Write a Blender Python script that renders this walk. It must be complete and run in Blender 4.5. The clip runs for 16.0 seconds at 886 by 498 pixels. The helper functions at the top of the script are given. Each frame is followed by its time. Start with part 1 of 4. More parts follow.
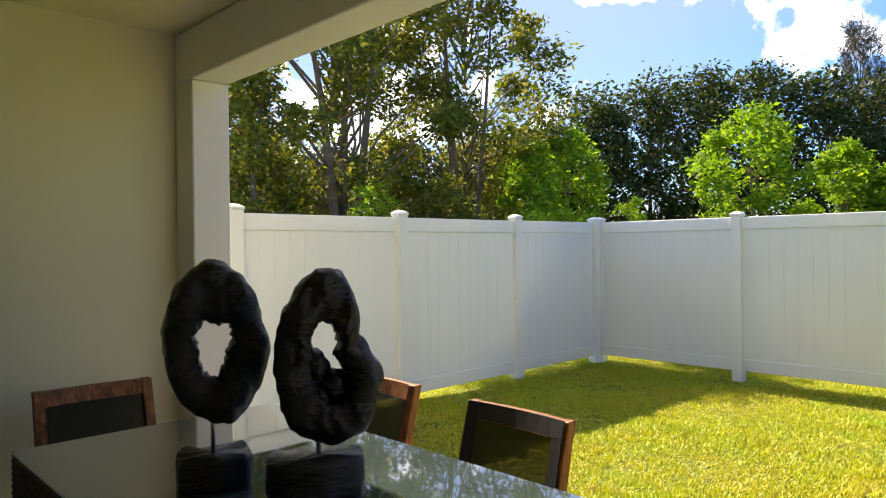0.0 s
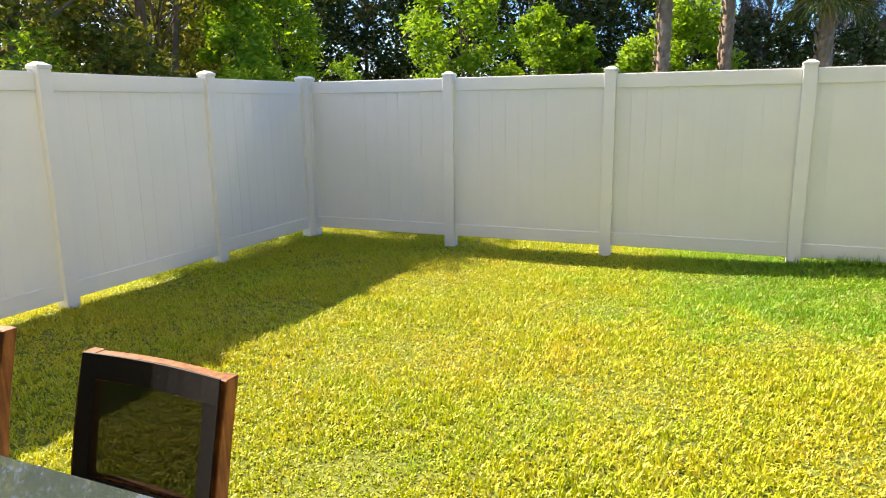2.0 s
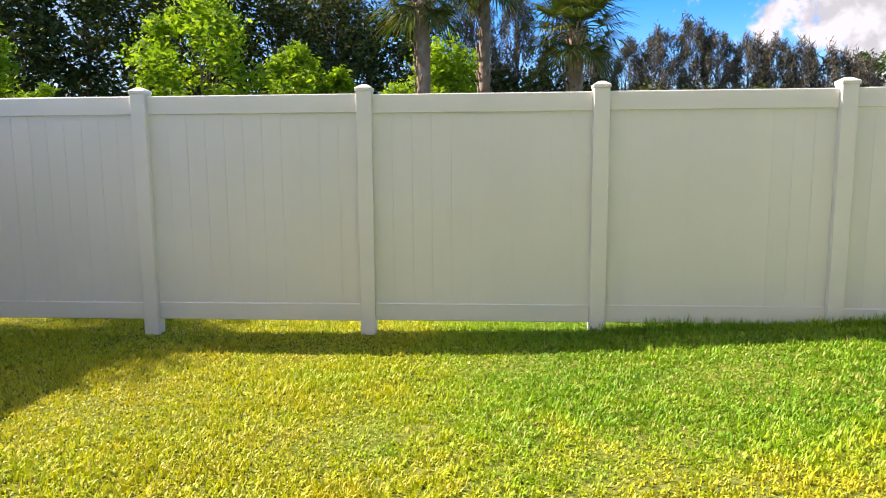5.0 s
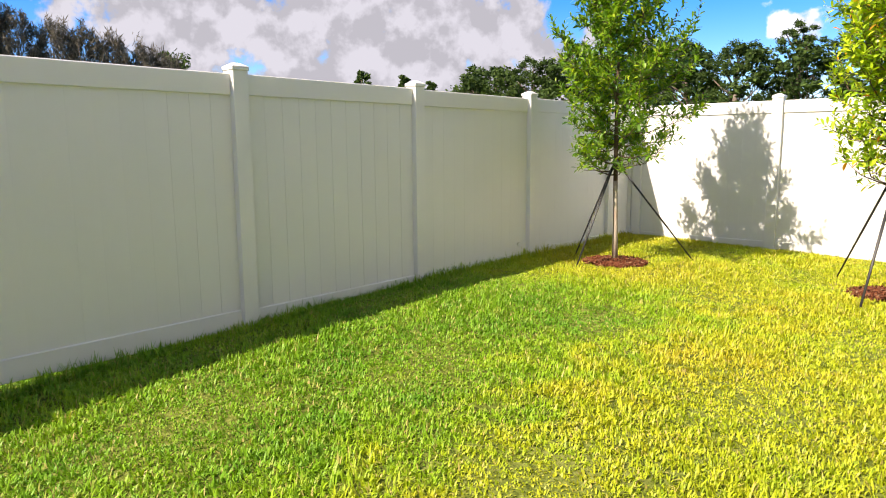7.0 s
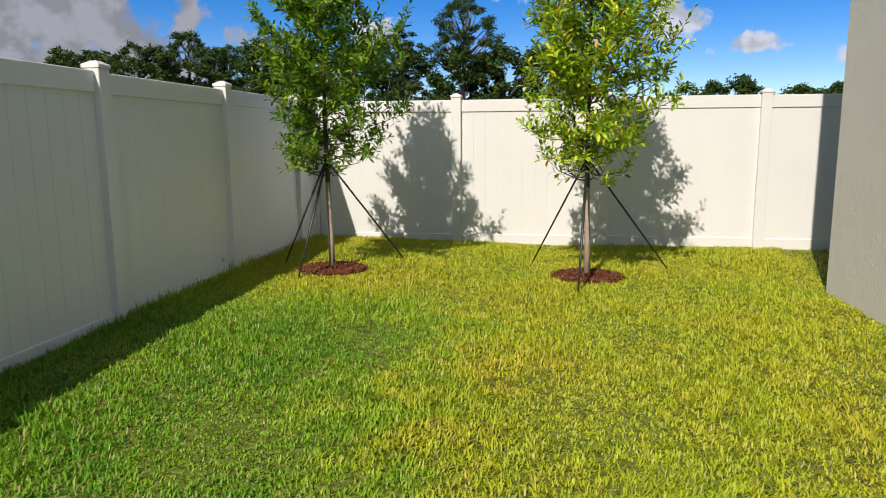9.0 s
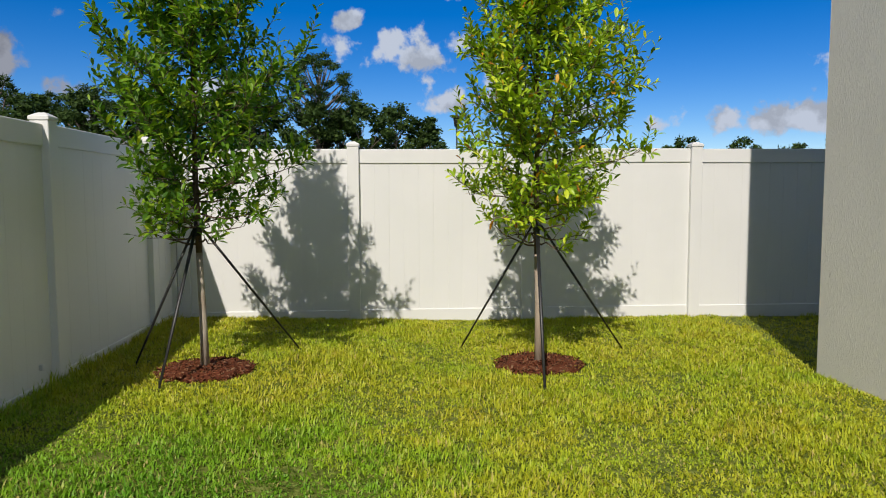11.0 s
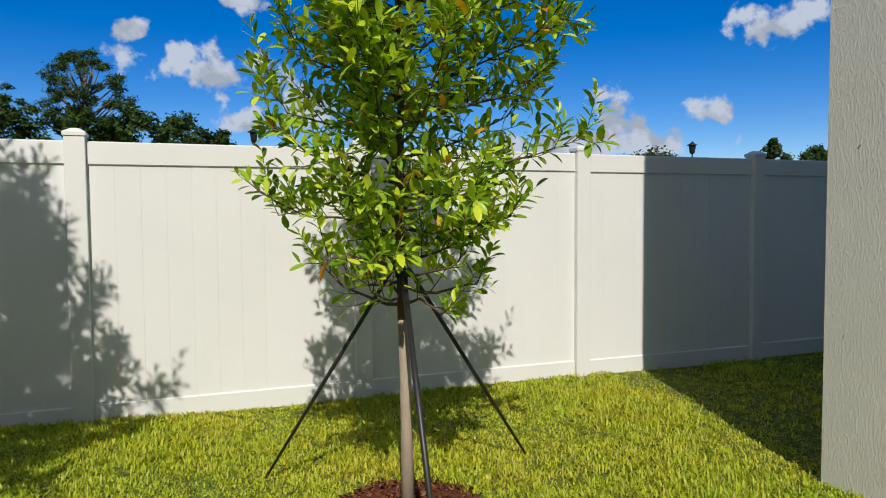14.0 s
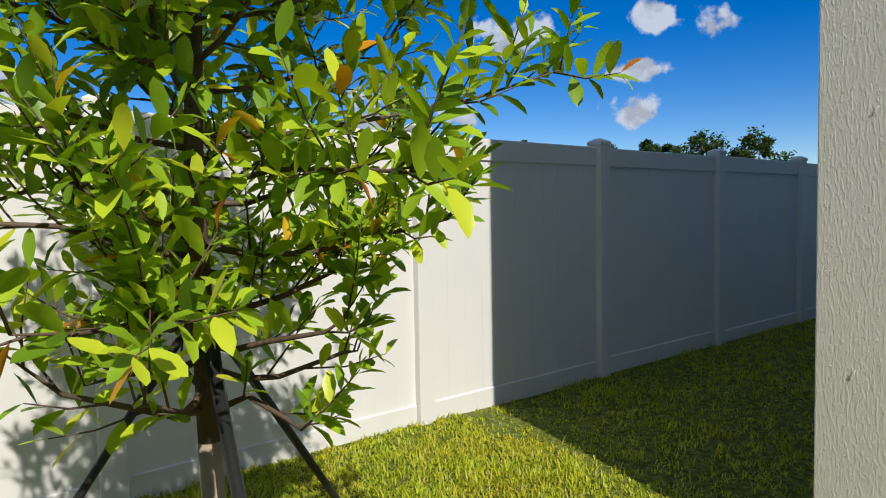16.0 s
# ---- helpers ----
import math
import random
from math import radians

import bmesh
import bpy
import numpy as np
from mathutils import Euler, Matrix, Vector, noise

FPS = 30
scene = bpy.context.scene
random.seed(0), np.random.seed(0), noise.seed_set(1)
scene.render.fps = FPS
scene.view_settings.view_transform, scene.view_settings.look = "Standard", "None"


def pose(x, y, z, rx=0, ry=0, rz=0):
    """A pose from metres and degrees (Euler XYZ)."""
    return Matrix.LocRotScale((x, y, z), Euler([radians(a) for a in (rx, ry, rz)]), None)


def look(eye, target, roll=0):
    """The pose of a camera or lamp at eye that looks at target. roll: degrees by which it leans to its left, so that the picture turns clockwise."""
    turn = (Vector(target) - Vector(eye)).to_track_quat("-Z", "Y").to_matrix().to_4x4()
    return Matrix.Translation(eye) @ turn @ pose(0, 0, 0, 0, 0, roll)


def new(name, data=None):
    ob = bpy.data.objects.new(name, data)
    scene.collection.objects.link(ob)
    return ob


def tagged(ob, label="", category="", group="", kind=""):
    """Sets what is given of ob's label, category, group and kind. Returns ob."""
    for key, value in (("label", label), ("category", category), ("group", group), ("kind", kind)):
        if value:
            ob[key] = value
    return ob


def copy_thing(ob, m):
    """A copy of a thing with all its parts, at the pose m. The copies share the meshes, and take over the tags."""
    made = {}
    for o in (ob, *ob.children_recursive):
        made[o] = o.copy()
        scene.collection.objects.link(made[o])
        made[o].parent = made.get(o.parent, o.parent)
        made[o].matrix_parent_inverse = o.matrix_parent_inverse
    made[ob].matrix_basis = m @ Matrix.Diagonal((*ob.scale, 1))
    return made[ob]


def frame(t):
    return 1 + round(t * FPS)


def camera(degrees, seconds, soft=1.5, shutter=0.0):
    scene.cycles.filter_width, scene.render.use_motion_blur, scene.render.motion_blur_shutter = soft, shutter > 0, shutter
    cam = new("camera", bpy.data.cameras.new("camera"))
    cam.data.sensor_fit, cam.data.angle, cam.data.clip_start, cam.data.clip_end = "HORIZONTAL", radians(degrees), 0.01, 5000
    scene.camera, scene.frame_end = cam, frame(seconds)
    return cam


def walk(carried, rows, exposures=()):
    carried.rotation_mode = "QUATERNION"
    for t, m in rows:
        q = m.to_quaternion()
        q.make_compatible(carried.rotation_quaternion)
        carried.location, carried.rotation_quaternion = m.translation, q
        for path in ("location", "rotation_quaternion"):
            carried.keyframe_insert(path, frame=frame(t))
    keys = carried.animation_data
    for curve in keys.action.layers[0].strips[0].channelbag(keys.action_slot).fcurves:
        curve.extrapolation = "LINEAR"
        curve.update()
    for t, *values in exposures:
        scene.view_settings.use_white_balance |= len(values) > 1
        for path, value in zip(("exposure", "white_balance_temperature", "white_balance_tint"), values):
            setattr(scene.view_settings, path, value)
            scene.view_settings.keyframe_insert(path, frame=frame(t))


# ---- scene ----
cam = camera(65.8, 16.0, soft=1.05)
PATH = [
    (0, (0.131, 1.188, 1.49), (1.522, 2.626, 1.486), -0.7),
    (0.5, (0.211, 1.244, 1.434), (1.725, 2.515, 1.127), -0.9),
    (1, (0.329, 1.27, 1.455), (1.995, 2.305, 1.061), -0.9),
    (1.5, (0.65, 1.413, 1.497), (2.413, 2.26, 1.08), -0.9),
    (2, (0.927, 1.533, 1.511), (2.725, 2.307, 1.099), -0.8),
    (2.5, (1.273, 1.646, 1.527), (3.107, 2.369, 1.189), -0.8),
    (3, (1.695, 1.719, 1.494), (3.566, 2.355, 1.186), -0.7),
    (3.2, (1.825, 1.741, 1.502), (3.707, 2.345, 1.197), -0.7),
    (5.3, (3.176, 1.822, 1.287), (5.158, 1.809, 1.02), -0.5),
    (5.5, (3.267, 1.834, 1.28), (5.243, 1.689, 1.012), -0.6),
    (6, (3.607, 1.895, 1.273), (5.475, 1.234, 0.996), -0.5),
    (6.5, (3.89, 1.95, 1.284), (5.516, 0.822, 0.995), -0.7),
    (6.8, (4.061, 1.957, 1.288), (5.535, 0.639, 0.985), -0.9),
    (7, (4.223, 1.916, 1.294), (5.524, 0.427, 0.995), -0.4),
    (7.5, (4.575, 1.904, 1.308), (5.558, 0.19, 0.999), -0.4),
    (8, (4.927, 1.966, 1.332), (5.707, 0.152, 1.018), -0.4),
    (8.5, (5.219, 1.902, 1.342), (5.77, 0.007, 1.021), -0.4),
    (9, (5.506, 1.698, 1.342), (5.822, -0.251, 1.019), -0.4),
    (9.2, (5.646, 1.59, 1.355), (5.882, -0.37, 1.036), -0.4),
    (11.3, (6.328, -0.064, 1.319), (6.177, -2.054, 1.187), -0.2),
    (11.5, (6.343, -0.221, 1.349), (6.175, -2.21, 1.23), -0.2),
    (12, (6.316, -0.62, 1.337), (6.063, -2.601, 1.23), -0.4),
    (12.5, (6.282, -1.043, 1.322), (5.907, -3.004, 1.22), -0.3),
    (13, (6.222, -1.504, 1.33), (5.766, -3.449, 1.23), -0.4),
    (13.5, (6.158, -1.898, 1.314), (5.604, -3.818, 1.216), -0.4),
    (14, (6.077, -2.297, 1.314), (5.391, -4.173, 1.215), -0.4),
    (14.3, (6.034, -2.526, 1.306), (5.278, -4.374, 1.193), -0.4),
    (14.5, (6.013, -2.697, 1.302), (5.205, -4.524, 1.2), -0.7),
    (15, (5.942, -3.083, 1.303), (4.947, -4.815, 1.198), -0.8),
    (15.5, (5.806, -3.496, 1.311), (4.628, -5.108, 1.202), -0.7),
    (16, (5.716, -3.871, 1.321), (4.434, -5.402, 1.211), -1.0),
]
EXPOSURES = [(0.0, 2.55, 7400, 20), (0.5, 2.78, 7450, 20), (1.5, 2.65, 7450, 21), (3.0, 2.55, 7400, 21), (5.5, 2.3, 7450, 22), (7.0, 1.98, 7250, 21), (8.0, 1.38, 6900, 19), (9.0, 0.95, 6650, 17), (11.5, 0.7, 6400, 14), (15.0, 0.72, 6350, 13), (16.0, 0.8, 6350, 13)]
walk(cam, [(t, look(eye, target, roll)) for t, eye, target, roll in PATH], EXPOSURES)

# ---- light ----
SUN_EL, SUN_TO = math.radians(42.0), (0.274, 0.962)
world = bpy.data.worlds.new("sky")
scene.world = world
world.use_nodes = True
wn, wl = world.node_tree.nodes, world.node_tree.links
wn.clear()

sky = wn.new("ShaderNodeTexSky")
sky.sky_type = "NISHITA"
sky.sun_disc = False
sky.sun_elevation = SUN_EL
sky.sun_rotation = math.atan2(SUN_TO[0], SUN_TO[1])
sky.altitude = 1500
sky.air_density, sky.dust_density, sky.ozone_density = 1.0, 0.12, 3.0
bg_sky = wn.new("ShaderNodeBackground")
bg_sky.inputs["Strength"].default_value = 0.077
hs = wn.new("ShaderNodeHueSaturation")
hs.inputs["Saturation"].default_value = 1.5
hs.inputs["Hue"].default_value = 0.512
hs.inputs["Value"].default_value = 0.8
wl.new(sky.outputs[0], hs.inputs["Color"])
wl.new(hs.outputs[0], bg_sky.inputs["Color"])
tc = wn.new("ShaderNodeTexCoord")
sep = wn.new("ShaderNodeSeparateXYZ")
wl.new(tc.outputs["Generated"], sep.inputs[0])


def wmath(op, a, b=None, c=None):
    n = wn.new("ShaderNodeMath")
    n.operation = op
    for i, v in enumerate((a, b, c)):
        if v is None:
            continue
        if isinstance(v, (int, float)):
            n.inputs[i].default_value = v
        else:
            wl.new(v, n.inputs[i])
    return n.outputs[0]


def cloud_noise(scale, detail, offset, source):
    m = wn.new("ShaderNodeMapping")
    m.inputs["Location"].default_value = offset
    wl.new(source, m.inputs[0])
    n = wn.new("ShaderNodeTexNoise")
    n.inputs["Scale"].default_value = scale
    n.inputs["Detail"].default_value = detail
    n.inputs["Roughness"].default_value = 0.55
    wl.new(m.outputs[0], n.inputs["Vector"])
    return n.outputs["Fac"]


# heading and height of each direction, in degrees
heading = wmath("MULTIPLY", wmath("ARCTAN2", sep.outputs[1], sep.outputs[0]), 57.2958)
height = wmath("MULTIPLY", wmath("ARCSINE", sep.outputs[2]), 57.2958)


def cloud_group(clouds):
    """Heaped clouds: (heading, height, half width, half height) in degrees; flatter below than above."""
    best = None
    for az, el, w, h in clouds:
        u = wmath("MULTIPLY_ADD", heading, 1 / w, -az / w)
        v = wmath("MULTIPLY_ADD", height, 1 / h, -el / h)
        v = wmath("MAXIMUM", v, wmath("MULTIPLY", v, -1.5))
        d = wmath("MULTIPLY_ADD", u, u, wmath("MULTIPLY", v, v))
        best = d if best is None else wmath("MINIMUM", best, d)
    return wmath("SUBTRACT", 1.0, wmath("SQRT", best))


def cloud_edge(cover, soft):
    r = wn.new("ShaderNodeMapRange")
    r.interpolation_type = "SMOOTHSTEP"
    r.inputs["From Min"].default_value, r.inputs["From Max"].default_value = 0.0, soft
    wl.new(cover, r.inputs["Value"])
    return r.outputs[0]


PUFFS = [(15.8, 14.8, 6.5, 5.5), (29.3, 19.6, 6.5, 2.2), (-75.1, 8.2, 3.0, 2.2), (-99.2, 8.8, 3.0, 1.8), (-104.6, 6.6, 2.6, 1.1),
         (-91.9, 10.7, 6.2, 3.0), (-95.0, 7.4, 4.6, 1.9), (-94.3, 16.6, 3.0, 1.6), (-124.4, 7.4, 3.2, 2.6), (-121.8, 5.6, 9.0, 2.0),
         (-86.4, 13.7, 1.7, 1.2), (-135.6, 13.4, 3.7, 2.4), (-147.4, 14.4, 1.9, 1.6), (-152.3, 13.6, 2.2, 2.0), (-146.2, 10.8, 3.1, 1.3),
         (-145.7, 7.4, 3.1, 1.7), (-131.6, 7.6, 2.6, 1.5), (52.0, 10.0, 15.0, 9.0)]
BANK = [(-31.0, 9.0, 9.5, 5.0), (-40.0, 9.4, 11.0, 6.0), (-49.0, 8.4, 12.0, 5.0), (-44.0, 5.0, 20.0, 3.6)]
fluff = cloud_noise(19.0, 9.0, (3.1, 1.7, 0.4), tc.outputs["Generated"])
fluff_up = cloud_noise(19.0, 5.0, (3.1, 1.7, 0.37), tc.outputs["Generated"])
ragged = wmath("MULTIPLY_ADD", fluff, 3.6, -1.95)
puff_mask = cloud_edge(wmath("ADD", cloud_group(PUFFS), ragged), 0.42)
bank_mask = cloud_edge(wmath("ADD", wmath("ADD", cloud_group(BANK), 0.5), ragged), 0.5)
# bright broken cloud high up and round the sun, unseen, added as fill light
wide = wmath("MULTIPLY_ADD", sep.outputs[1], 0.16, cloud_noise(3.4, 8.0, (7.3, 2.2, 0.0), tc.outputs["Generated"]))
wide_mask = wmath("MULTIPLY", cloud_edge(wmath("SUBTRACT", wide, 0.47), 0.14), cloud_edge(wmath("SUBTRACT", sep.outputs[2], 0.40), 0.12))
relief = wmath("MULTIPLY_ADD", wmath("SUBTRACT", fluff, fluff_up), 2.2, 0.95)
relief = wmath("MINIMUM", wmath("MAXIMUM", relief, 0.80), 1.12)


def cloud_layer(below, mask, strength, tone):
    bg = wn.new("ShaderNodeBackground")
    bg.inputs["Color"].default_value = (*tone, 1)
    wl.new(wmath("MULTIPLY", relief, strength), bg.inputs["Strength"])
    m = wn.new("ShaderNodeMixShader")
    wl.new(mask, m.inputs[0])
    wl.new(below, m.inputs[1])
    wl.new(bg.outputs[0], m.inputs[2])
    return m.outputs[0]


# thin bright haze round the sun
towards = wmath("ADD", wmath("MULTIPLY", sep.outputs[0], SUN_TO[0] * math.cos(SUN_EL)), wmath("MULTIPLY_ADD", sep.outputs[1], SUN_TO[1] * math.cos(SUN_EL), wmath("MULTIPLY", sep.outputs[2], math.sin(SUN_EL))))
haze_mask = wmath("MULTIPLY", cloud_edge(wmath("SUBTRACT", towards, 0.25), 0.55), 0.6)
bg_haze = wn.new("ShaderNodeBackground")
bg_haze.inputs["Color"].default_value, bg_haze.inputs["Strength"].default_value = (0.86, 0.95, 1.08, 1), 0.17
hazy = wn.new("ShaderNodeMixShader")
wl.new(haze_mask, hazy.inputs[0])
wl.new(bg_sky.outputs[0], hazy.inputs[1])
wl.new(bg_haze.outputs[0], hazy.inputs[2])
layered = cloud_layer(hazy.outputs[0], wide_mask, 0.32, (0.90, 0.97, 1.04))
layered = cloud_layer(layered, bank_mask, 0.19, (0.84, 0.92, 1.06))
layered = cloud_layer(layered, puff_mask, 0.34, (0.82, 0.93, 1.08))
wout = wn.new("ShaderNodeOutputWorld")
wl.new(layered, wout.inputs[0])

sun_data = bpy.data.lights.new("sun", "SUN")
sun_data.energy, sun_data.angle, sun_data.color = 2.75, math.radians(0.55), (1.0, 0.94, 0.82)
sun = new("sun", sun_data)
sx, sy = SUN_TO
sn = math.hypot(sx, sy)
SUN_DIR = Vector((sx / sn * math.cos(SUN_EL), sy / sn * math.cos(SUN_EL), math.sin(SUN_EL)))
sun.matrix_world = look(SUN_DIR * 60, (0, 0, 0))


# ---- materials ----
class Mat:
    """A small wrapper to write node materials in a few lines."""

    def __init__(self, name, rough=0.6, metal=0.0, spec=0.5):
        self.mat = bpy.data.materials.new(name)
        self.mat.use_nodes = True
        self.n, self.l = self.mat.node_tree.nodes, self.mat.node_tree.links
        self.bsdf = self.n["Principled BSDF"]
        self.bsdf.inputs["Roughness"].default_value = rough
        self.bsdf.inputs["Metallic"].default_value = metal
        self.bsdf.inputs["Specular IOR Level"].default_value = spec
        self.geo = self.n.new("ShaderNodeNewGeometry")
        self.tex = self.n.new("ShaderNodeTexCoord")

    def put(self, value, socket):
        if isinstance(value, (int, float)):
            socket.default_value = value
        elif isinstance(value, tuple):
            socket.default_value = (*value, 1) if len(value) == 3 and socket.type == "RGBA" else value
        else:
            self.l.new(value, socket)

    def noise(self, scale, detail=4.0, stretch=(1, 1, 1), rough=0.55, world=True):
        m = self.n.new("ShaderNodeMapping")
        m.inputs["Scale"].default_value = stretch
        self.l.new(self.geo.outputs["Position"] if world else self.tex.outputs["Object"], m.inputs[0])
        t = self.n.new("ShaderNodeTexNoise")
        t.inputs["Scale"].default_value = scale
        t.inputs["Detail"].default_value = detail
        t.inputs["Roughness"].default_value = rough
        self.l.new(m.outputs[0], t.inputs["Vector"])
        return t.outputs["Fac"]

    def ramp(self, fac, stops):
        r = self.n.new("ShaderNodeValToRGB")
        els = r.color_ramp.elements
        while len(els) < len(stops):
            els.new(0.5)
        for e, (p, c) in zip(els, stops):
            e.position, e.color = p, (*c, 1)
        self.put(fac, r.inputs[0])
        return r.outputs[0]

    def mix(self, fac, a, b, blend="MIX"):
        x = self.n.new("ShaderNodeMix")
        x.data_type, x.blend_type = "RGBA", blend
        self.put(fac, x.inputs[0])
        self.put(a, x.inputs[6])
        self.put(b, x.inputs[7])
        return x.outputs[2]

    def math(self, op, a, b):
        x = self.n.new("ShaderNodeMath")
        x.operation = op
        self.put(a, x.inputs[0])
        self.put(b, x.inputs[1])
        return x.outputs[0]

    def color(self, value):
        self.put(value, self.bsdf.inputs["Base Color"])
        self.col = value
        return self

    def bump(self, height, strength=0.3, distance=0.01):
        b = self.n.new("ShaderNodeBump")
        b.inputs["Strength"].default_value = strength
        b.inputs["Distance"].default_value = distance
        self.put(height, b.inputs["Height"])
        if self.bsdf.inputs["Normal"].is_linked:
            self.l.new(self.bsdf.inputs["Normal"].links[0].from_socket, b.inputs["Normal"])
        self.l.new(b.outputs[0], self.bsdf.inputs["Normal"])
        return self

    def roughness(self, fac, lo, hi):
        m = self.n.new("ShaderNodeMapRange")
        m.inputs["To Min"].default_value, m.inputs["To Max"].default_value = lo, hi
        self.put(fac, m.inputs["Value"])
        self.l.new(m.outputs[0], self.bsdf.inputs["Roughness"])
        return self

    def leafy(self, share=0.35, tint=(1.0, 1.0, 1.0)):
        """Light passes through: a share of translucent in the same colour."""
        t = self.n.new("ShaderNodeBsdfTranslucent")
        self.put(self.mix(1.0, self.col, tint, "MULTIPLY"), t.inputs["Color"])
        m = self.n.new("ShaderNodeMixShader")
        m.inputs[0].default_value = share
        out = self.n["Material Output"]
        self.l.new(self.bsdf.outputs[0], m.inputs[1])
        self.l.new(t.outputs[0], m.inputs[2])
        self.l.new(m.outputs[0], out.inputs[0])
        return self

    def holes(self, share):
        t = self.n.new("ShaderNodeBsdfTransparent")
        m = self.n.new("ShaderNodeMixShader")
        self.put(share, m.inputs[0])
        out = self.n["Material Output"]
        self.l.new(self.bsdf.outputs[0], m.inputs[1])
        self.l.new(t.outputs[0], m.inputs[2])
        self.l.new(m.outputs[0], out.inputs[0])
        return self

    def island(self):
        return self.geo.outputs["Random Per Island"]

    def own(self):
        o = self.n.new("ShaderNodeObjectInfo")
        return o.outputs["Random"]


def make_vinyl():
    m = Mat("white_vinyl", 0.38)
    c = m.mix(m.ramp(m.noise(1.3, 5), [(0.35, (0, 0, 0)), (0.7, (1, 1, 1))]), (0.81, 0.81, 0.79), (0.77, 0.775, 0.75))
    c = m.mix(m.math("MULTIPLY", m.own(), 0.4), c, (0.77, 0.775, 0.75))
    c = m.mix(m.ramp(m.noise(9, 6, (1, 1, 0.15)), [(0.62, (0, 0, 0)), (0.85, (0.35, 0.35, 0.35))]), c, (0.72, 0.73, 0.68))
    m.color(c).bump(m.noise(220, 2, (1, 1, 0.05)), 0.04, 0.001).roughness(m.noise(6), 0.36, 0.5)
    return m.leafy(0.15, (0.98, 1.0, 0.95)).mat


def make_stucco():
    m = Mat("combed_stucco", 0.85, spec=0.3)
    c = m.mix(m.noise(2.2, 5), (0.74, 0.72, 0.655), (0.66, 0.645, 0.59))
    c = m.mix(m.ramp(m.noise(60, 4, (1, 1, 0.2)), [(0.58, (0, 0, 0)), (0.8, (0.5, 0.5, 0.5))]), c, (0.56, 0.55, 0.51))
    m.color(c)
    m.bump(m.ramp(m.noise(95, 3, (1, 1, 0.3), 0.6), [(0.50, (0, 0, 0)), (0.60, (1, 1, 1))]), 0.4, 0.004)
    return m.bump(m.noise(320, 4, (1, 1, 0.7)), 0.35, 0.002).mat


def make_lanai_paint():
    m = Mat("sand_texture_paint", 0.8, spec=0.3)
    m.color(m.mix(m.noise(1.7, 5), (0.61, 0.595, 0.40), (0.55, 0.535, 0.36)))
    return m.bump(m.noise(180, 3), 0.25, 0.003).mat


def make_beam_paint():
    m = Mat("pale_trim_paint", 0.7, spec=0.3)
    m.color(m.mix(m.noise(2.5, 5), (0.74, 0.73, 0.68), (0.68, 0.67, 0.62)))
    return m.bump(m.noise(150, 3), 0.2, 0.003).mat


def make_paver():
    m = Mat("concrete_paver", 0.85, spec=0.3)
    c = m.mix(m.noise(14, 6), (0.42, 0.38, 0.345), (0.33, 0.30, 0.27))
    c = m.mix(m.math("MULTIPLY", m.own(), 0.5), c, (0.52, 0.42, 0.37))
    m.color(c)
    return m.bump(m.noise(120, 4), 0.3, 0.003).mat


def make_plain(name, a, b, rough=0.6, scale=8.0, metal=0.0, bump=0.15, spec=0.5):
    m = Mat(name, rough, metal, spec)
    m.color(m.mix(m.noise(scale, 5), a, b))
    return m.bump(m.noise(scale * 12, 3), bump, 0.002).mat


def lawn_tone(m):
    """Yellowed and green stretches of the lawn, as patches of their own shape."""
    big = m.noise(0.55, 3, (1, 1, 0))
    mid = m.noise(2.6, 4, (1, 1, 0))
    pos = m.n.new("ShaderNodeSeparateXYZ")
    m.l.new(m.geo.outputs["Position"], pos.inputs[0])

    def rise(value, lo, hi):
        r = m.n.new("ShaderNodeMapRange")
        r.interpolation_type = "SMOOTHSTEP"
        r.inputs["From Min"].default_value, r.inputs["From Max"].default_value = lo, hi
        m.l.new(value, r.inputs["Value"])
        return r.outputs[0]

    wander = m.math("ADD", pos.outputs[0], m.math("MULTIPLY", m.math("SUBTRACT", mid, 0.5), 1.8))
    green = m.math("MULTIPLY", rise(wander, 5.7, 7.0), m.math("MULTIPLY", rise(pos.outputs[1], 3.2, 1.0), rise(pos.outputs[1], -4.9, -2.6)))
    return m.math("ADD", m.math("MULTIPLY", green, 0.36), m.math("ADD", m.math("MULTIPLY", big, 0.42), m.math("MULTIPLY", mid, 0.38)))


def make_grass():
    m = Mat("lawn_grass", 0.5, spec=0.3)
    tone = lawn_tone(m)
    c = m.ramp(tone, [(0.24, (0.56, 0.47, 0.032)), (0.42, (0.46, 0.50, 0.022)), (0.60, (0.29, 0.46, 0.018)), (0.9, (0.085, 0.29, 0.015))])
    c = m.mix(m.ramp(m.noise(38, 2, (1, 1, 0)), [(0.50, (0, 0, 0)), (0.72, (0.42, 0.42, 0.42))]), c, (0.11, 0.24, 0.015))
    c = m.mix(m.ramp(m.noise(9, 4, (1, 1, 0)), [(0.58, (0, 0, 0)), (0.76, (0.6, 0.6, 0.6))]), c, (0.62, 0.52, 0.15))
    c = m.mix(m.ramp(m.island(), [(0.0, (0.9, 0.9, 0.9)), (0.12, (0, 0, 0))]), c, (0.50, 0.38, 0.15))
    c = m.mix(m.ramp(m.island(), [(0.55, (0, 0, 0)), (1.0, (0.55, 0.55, 0.55))]), c, (0.08, 0.20, 0.014))
    return m.color(c).leafy(0.27, (1.15, 1.1, 0.45)).mat


